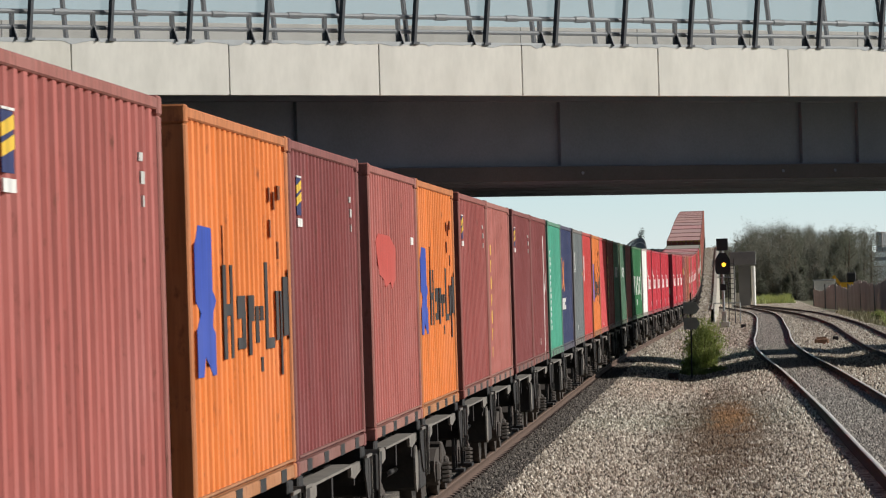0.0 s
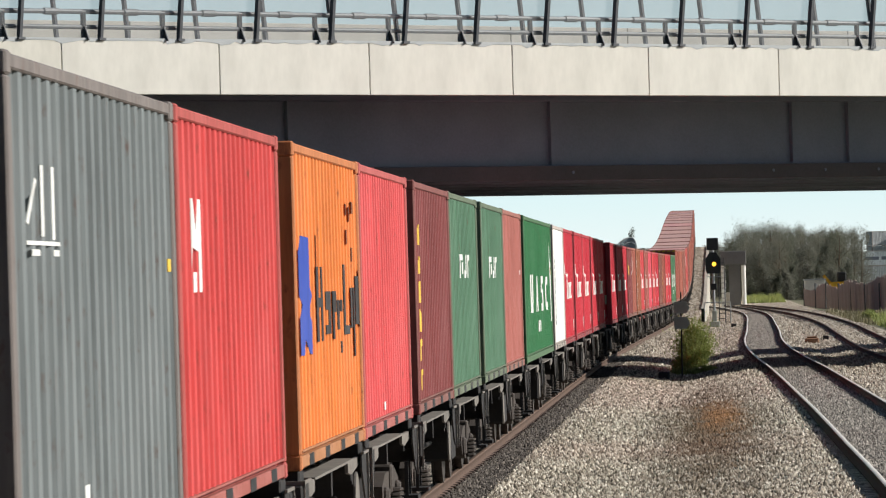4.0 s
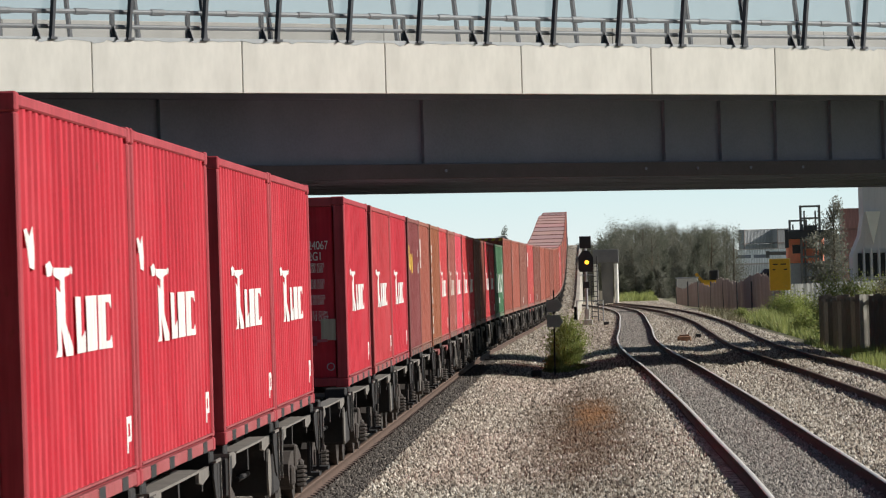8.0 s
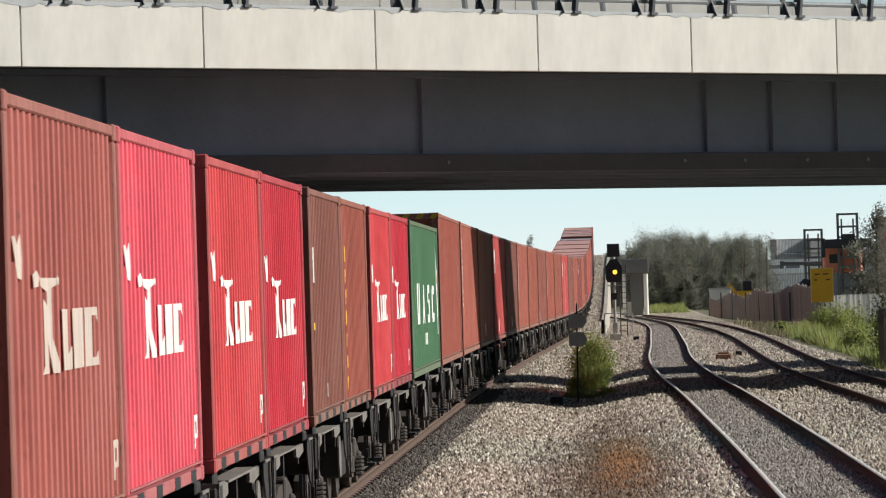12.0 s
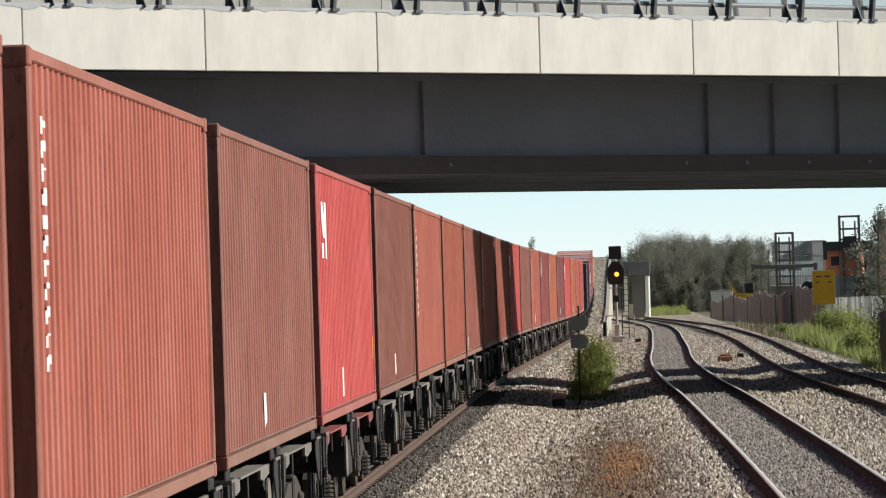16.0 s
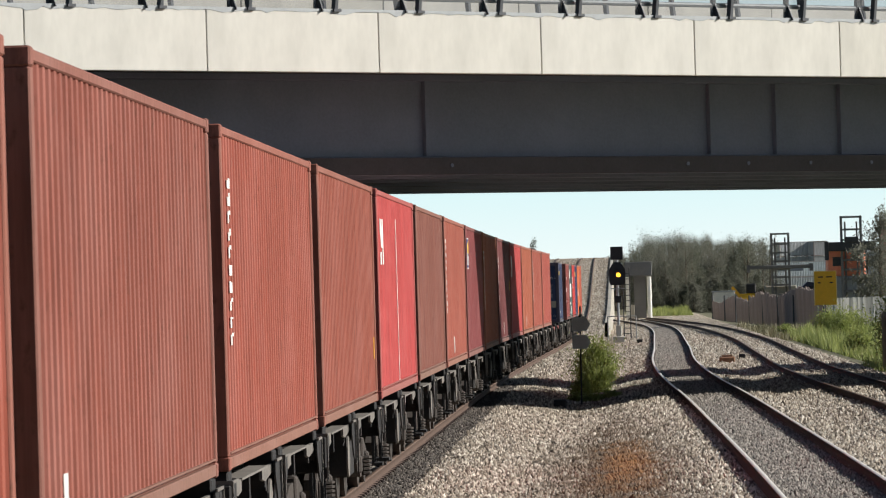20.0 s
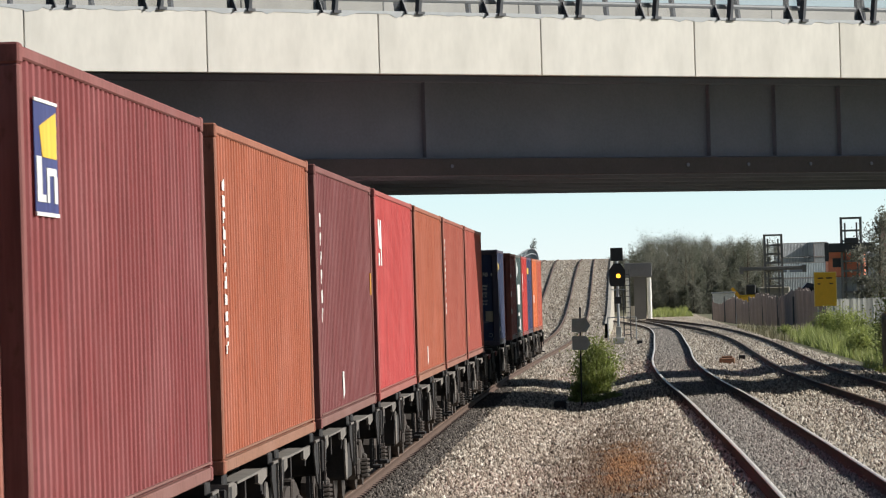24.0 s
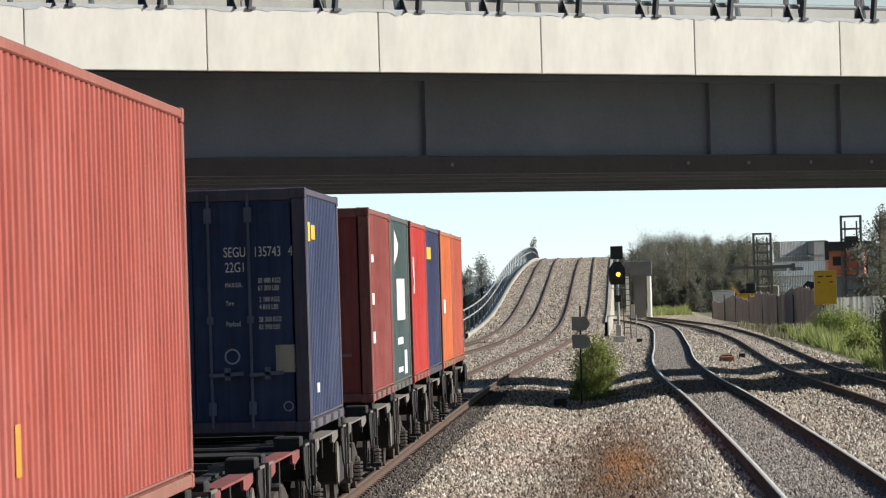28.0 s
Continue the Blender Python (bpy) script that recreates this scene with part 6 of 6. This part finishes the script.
def make_yard_bits():
    """Small machines and boxes that show over the brush fence."""
    loader = tagged(new("yellow_loader"), "small yellow loader parked behind the brush fence", "loader")
    loader.matrix_basis = pose(13.0, 500, -0.5)
    part("body", Shape().box(-0.9, 1.0, -0.6, 0.9, 0.5, 2.2, 0.15), loader, SIGN_YELLOW)
    part("arm", Shape().beam((-0.7, -0.3, 1.8), (-1.6, -0.4, 2.9), 0.2, 0.3), loader, SIGN_YELLOW)
    part("cab", Shape().box(-0.2, 0.8, -0.5, 0.7, 2.2, 3.2, 0.1), loader, BLACK)
    for wx, wy in ((-0.7, -0.7), (0.8, -0.7)):
        part("wheel", Shape().tube((wx, wy - 0.15, 0.5), (wx, wy + 0.15, 0.5), 0.5, 14), loader, RUBBER)
    cab = tagged(new("parked_truck"), "dark blue truck cab beside the yellow notice board", "truck")
    cab.matrix_basis = pose(13.1, 345, -0.4)
    part("cab", Shape().prism([(-0.9, 1.0), (1.2, 1.0), (1.2, 2.9), (0.0, 3.1), (-0.9, 2.2)], "y", 0, 1.9), cab, surface("dark_blue_paint", lin(44, 48, 66), 0.4))
    part("window", Shape().prism([(-0.5, 2.3), (0.1, 2.8), (0.7, 2.75), (0.7, 2.3)], "y", -0.02, 0.0), cab, BLACK)
    for wx in (-0.5, 0.8):
        part("wheel", Shape().tube((wx, 0.0, 0.5), (wx, 0.3, 0.5), 0.5, 14), cab, RUBBER)
    part("chassis", Shape().box(-1.0, 2.4, 0.2, 1.7, 0.6, 1.0), cab, BLACK)
    hut = tagged(new("site_hut"), "small pale grey hut beyond the brush fence", "hut")
    hut.matrix_basis = pose(9.3, 440, -0.5)
    part("wall", Shape().box(-0.95, 0.95, 0, 2.0, 0, 2.5, 0.03), hut, surface("pale_hut_wall", lin(206, 208, 204), 0.7))
    part("roof", Shape().box(-1.05, 1.05, -0.1, 2.1, 2.5, 2.62, 0.02), hut, GALV)
    pole = tagged(new("yard_pole", Shape().tube((0, 0, -0.5), (0, 0, 6.9), 0.22, 10).mesh("yard_pole", DARK_STEEL)), "stout dark pole in the container yard", "pole")
    pole.matrix_basis = pose(18.6, 690, 0)


make_yard_bits()
m2 = reach_mast(23.5, 500, -0.4, 9.6, 1.95, "orange container handler with a dark steel mast")
# orange made paler in the paint for the haze over the yard
HANDLER = surface("hazed_orange_machine_paint", lin(238, 150, 118), 0.7, 0, 0.15, 1.5, 12)
part("body", Shape().box(-2.4, 1.4, 0.5, 5, 3.6, 6.3, 0.15), m2, HANDLER, "orange machine body")
part("chassis", Shape().box(-2.2, 1.3, 0.6, 5, 0.9, 3.59, 0.1), m2, GALV)
part("window", Shape().box(-1.9, -0.9, 0.42, 0.5, 4.6, 5.5), m2, DARK_STEEL)
part("spreader", Shape().box(-2.5, 2.3, -0.7, -0.25, 6.1, 7.0, 0.08).box(-2.7, -2.3, -0.75, -0.2, 5.2, 7.1, 0.05).box(-0.7, 0.7, -0.8, -0.2, 6.9, 7.5, 0.05), m2, DARK_STEEL)
for wx in (-1.6, 0.8):
    part("wheel", Shape().tube((wx - 0.3, 1.6, 0.7), (wx + 0.3, 1.6, 0.7), 0.7, 14), m2, RUBBER)


def make_shed(name, x, y, w, d, h, roof, rgb, label):
    root = tagged(new(name), label, "shed")
    root.matrix_basis = pose(x, y, -0.5)
    wall = surface("shed_wall", lin(*rgb), 0.7, 0, 0.1, 0.5, 10, 0.1, (6, 6, 0.2))
    part("wall", Shape().prism([(-w / 2, 0), (w / 2, 0), (w / 2, h), (0, h + roof), (-w / 2, h)], "y", 0, d), root, wall)
    part("roof", Shape().prism([(-w / 2 - 0.2, h - 0.05), (0, h + roof + 0.02), (w / 2 + 0.2, h - 0.05), (w / 2 + 0.2, h + 0.12), (0, h + roof + 0.2), (-w / 2 - 0.2, h + 0.12)], "y", -0.3, d), root, WHITE)
    return root


make_shed("yard_shed", 39.6, 620, 20, 30, 6.1, 3.0, (176, 180, 182), "long grey metal shed with a white roof in the yard")
def make_warehouse():
    root = tagged(new("warehouse"), "tall pale warehouse with a sunlit gable beyond the fence", "warehouse")
    root.matrix_basis = pose(20.14, 340, -0.5)
    # grey wall lightened in its colour for the haze over the yard
    wall = surface("hazed_grey_cladding", lin(212, 210, 206), 0.8, 0, 0.12, 0.6, 10, 0.1, (5, 5, 0.2))
    part("wall", Shape().prism([(0, 0), (12, 0), (12, 10.2), (0, 9.6)], "y", 0, 6), root, wall)
    part("lean_to", Shape().prism([(-0.85, 0), (-0.004, 0), (-0.004, 6.9), (-0.25, 5.4), (-0.85, 4.0)], "y", 0.1, 5), root, wall)
    # added white wedge, turned sunward, stands for the sunlit triangle on the wall
    tip = [(0.13, -1.1, 7.1), (1.24, -0.1, 7.1), (0.65, -0.63, 4.73)]
    sun_wedge = Shape().add(tip + [(x, -0.004, z) for x, y, z in tip], [(0, 2, 1), (3, 4, 5), (0, 1, 4, 3), (1, 2, 5, 4), (2, 0, 3, 5)])
    part("gable_panel", sun_wedge, root, surface("sunlit_wedge_white", lin(232, 228, 214), 0.7, 0, 0.06, 1, 10), "sunlit white triangular panel")
    # flat black panels paint the shade inside the openings
    for x in (-0.5, 0.05, 0.6, 1.15, 1.7):
        part("opening", Shape().box(x, x + 0.32, -0.02, 0.0, 2.4, 4.1), root, BLACK)
    for x in (-0.12, 0.42, 0.98, 1.52):
        part("pier", Shape().box(x, x + 0.14, -0.3, -0.004, 0, 4.4, 0.02), root, wall)
    part("roof", Shape().prism([(-0.2, 9.59), (12.2, 10.23), (12.2, 10.38), (-0.2, 9.74)], "y", -0.3, 6.2), root, GALV)


make_warehouse()


def make_rear():
    """Tall dark unseen banks added behind the camera, beside the line, cutting skylight."""
    tone = surface("dark_skylight_block", lin(70, 74, 58), 0.95, 0, 0.35, 0.1, 1.5, 0.5)
    for x0, x1 in ((-160, -11), (8, 160)):
        s = Shape().prism([(-70, -1), (-70, 3), (-84, 19), (-100, 26), (-120, 26), (-120, -1)], "x", x0, x1)
        structure("wall_rear", s.mesh("wall_rear", tone), "unseen dark bank added to block skylight", "bank")


make_rear()


def make_board_fence():
    """Dark upright boards with a pale pillar, near the verge."""
    root = tagged(new("board_fence"), "dark weathered board fence on the grassy verge", "fence")
    tone = surface("grey_brown_boards", lin(134, 127, 118), 0.9, 0, 0.3, 2, 20, 0.4, (1, 1, 0.2), 0.3)
    board = Shape().box(-0.15, 0.15, -0.02, 0.02, 0, 2.1, 0.006).mesh("board", tone)
    for i in range(30):
        part("board", board, root, m=pose(8.30 + i * 0.132, 155 - i * 0.49, -0.45 + 0.05 * math.sin(i * 1.7), 0, 0, 12 * math.sin(i * 2.1)))
    sheet = Shape().box(-0.07, 0.07, -0.015, 0.015, 0, 2.14, 0.004).mesh("sheet", surface("grey_weathered_sheet", lin(176, 172, 162), 0.85, 0, 0.25, 2, 20, 0.3, (1, 1, 0.2), 0.25))
    for i in range(5):
        part("sheet", sheet, root, m=pose(9.34 + i * 0.125, 149.6 + i * 0.1, -0.45, 0, 0, 24 + 8 * math.sin(i * 2.3)))
    part("capping", Shape().beam((8.2, 155.2, 1.5), (12.4, 140.0, 1.5), 0.05, 0.10), root, tone)


make_board_fence()
for i, (x, y, w, h) in enumerate([(8.7, 158, 1.4, 2.9), (9.3, 156, 1.3, 2.7), (9.9, 154, 1.4, 2.8), (10.5, 152, 1.4, 2.7), (11.1, 149, 1.4, 2.9)]):
    make_shrub(x, y, -0.45, w, h, DRY_GRASS if i == 3 else GRASS, 60 + i, "tall yellow-green weed behind the board fence", 7000, 0.05)


# ---- movement ----
# seconds, metres the train has come
TRAVEL = [(0, 5.95), (1.5, 37.75), (3, 70.55), (4.5, 103.05), (6.5, 147.25), (8, 181.25), (9.0, 203.75), (9.3, 209.65), (9.6, 213.75), (10.1, 218.55), (10.5, 223.05),
          (11.5, 242.65), (12.5, 262.35), (14.5, 301.75), (16.5, 341.65), (18.5, 381.85), (20.5, 421.95), (21.5, 442.05), (23.5, 482.55), (26, 533.55), (28, 574.75)]


def motions():
    times = sorted(set([round(i * 0.5, 2) for i in range(57)] + [9.3, 9.75, 10.25]))
    for ob, place, lift in RIDERS:
        rows = []
        for t in times:
            y = place - along(t, TRAVEL)
            x, z = along(y, TRAIN_X), along(y, FLY_Z)
            yaw = -math.degrees(math.atan((along(y + 4, TRAIN_X) - along(y - 4, TRAIN_X)) / 8))
            pitch = math.degrees(math.atan((along(y + 4, FLY_Z) - along(y - 4, FLY_Z)) / 8))
            rows.append((t, pose(x, y, z, 0, 0, yaw) @ pose(0, 0, 0, pitch, 0, 0) @ pose(0, 0, lift)))
        walk(ob, rows)
    yard = [(t, x * 540 / 690) for t, x in [(0, 31.0), (9, 30.4), (11, 29.2), (12.5, 26.8), (14.5, 24.3), (16, 23.4), (18, 23.0), (21, 22.3), (24, 21.6), (26, 21.1), (28, 20.1)]]
    walk(HANDLER_MAST, [(t, pose(x, 540, -0.4)) for t, x in yard])


motions()
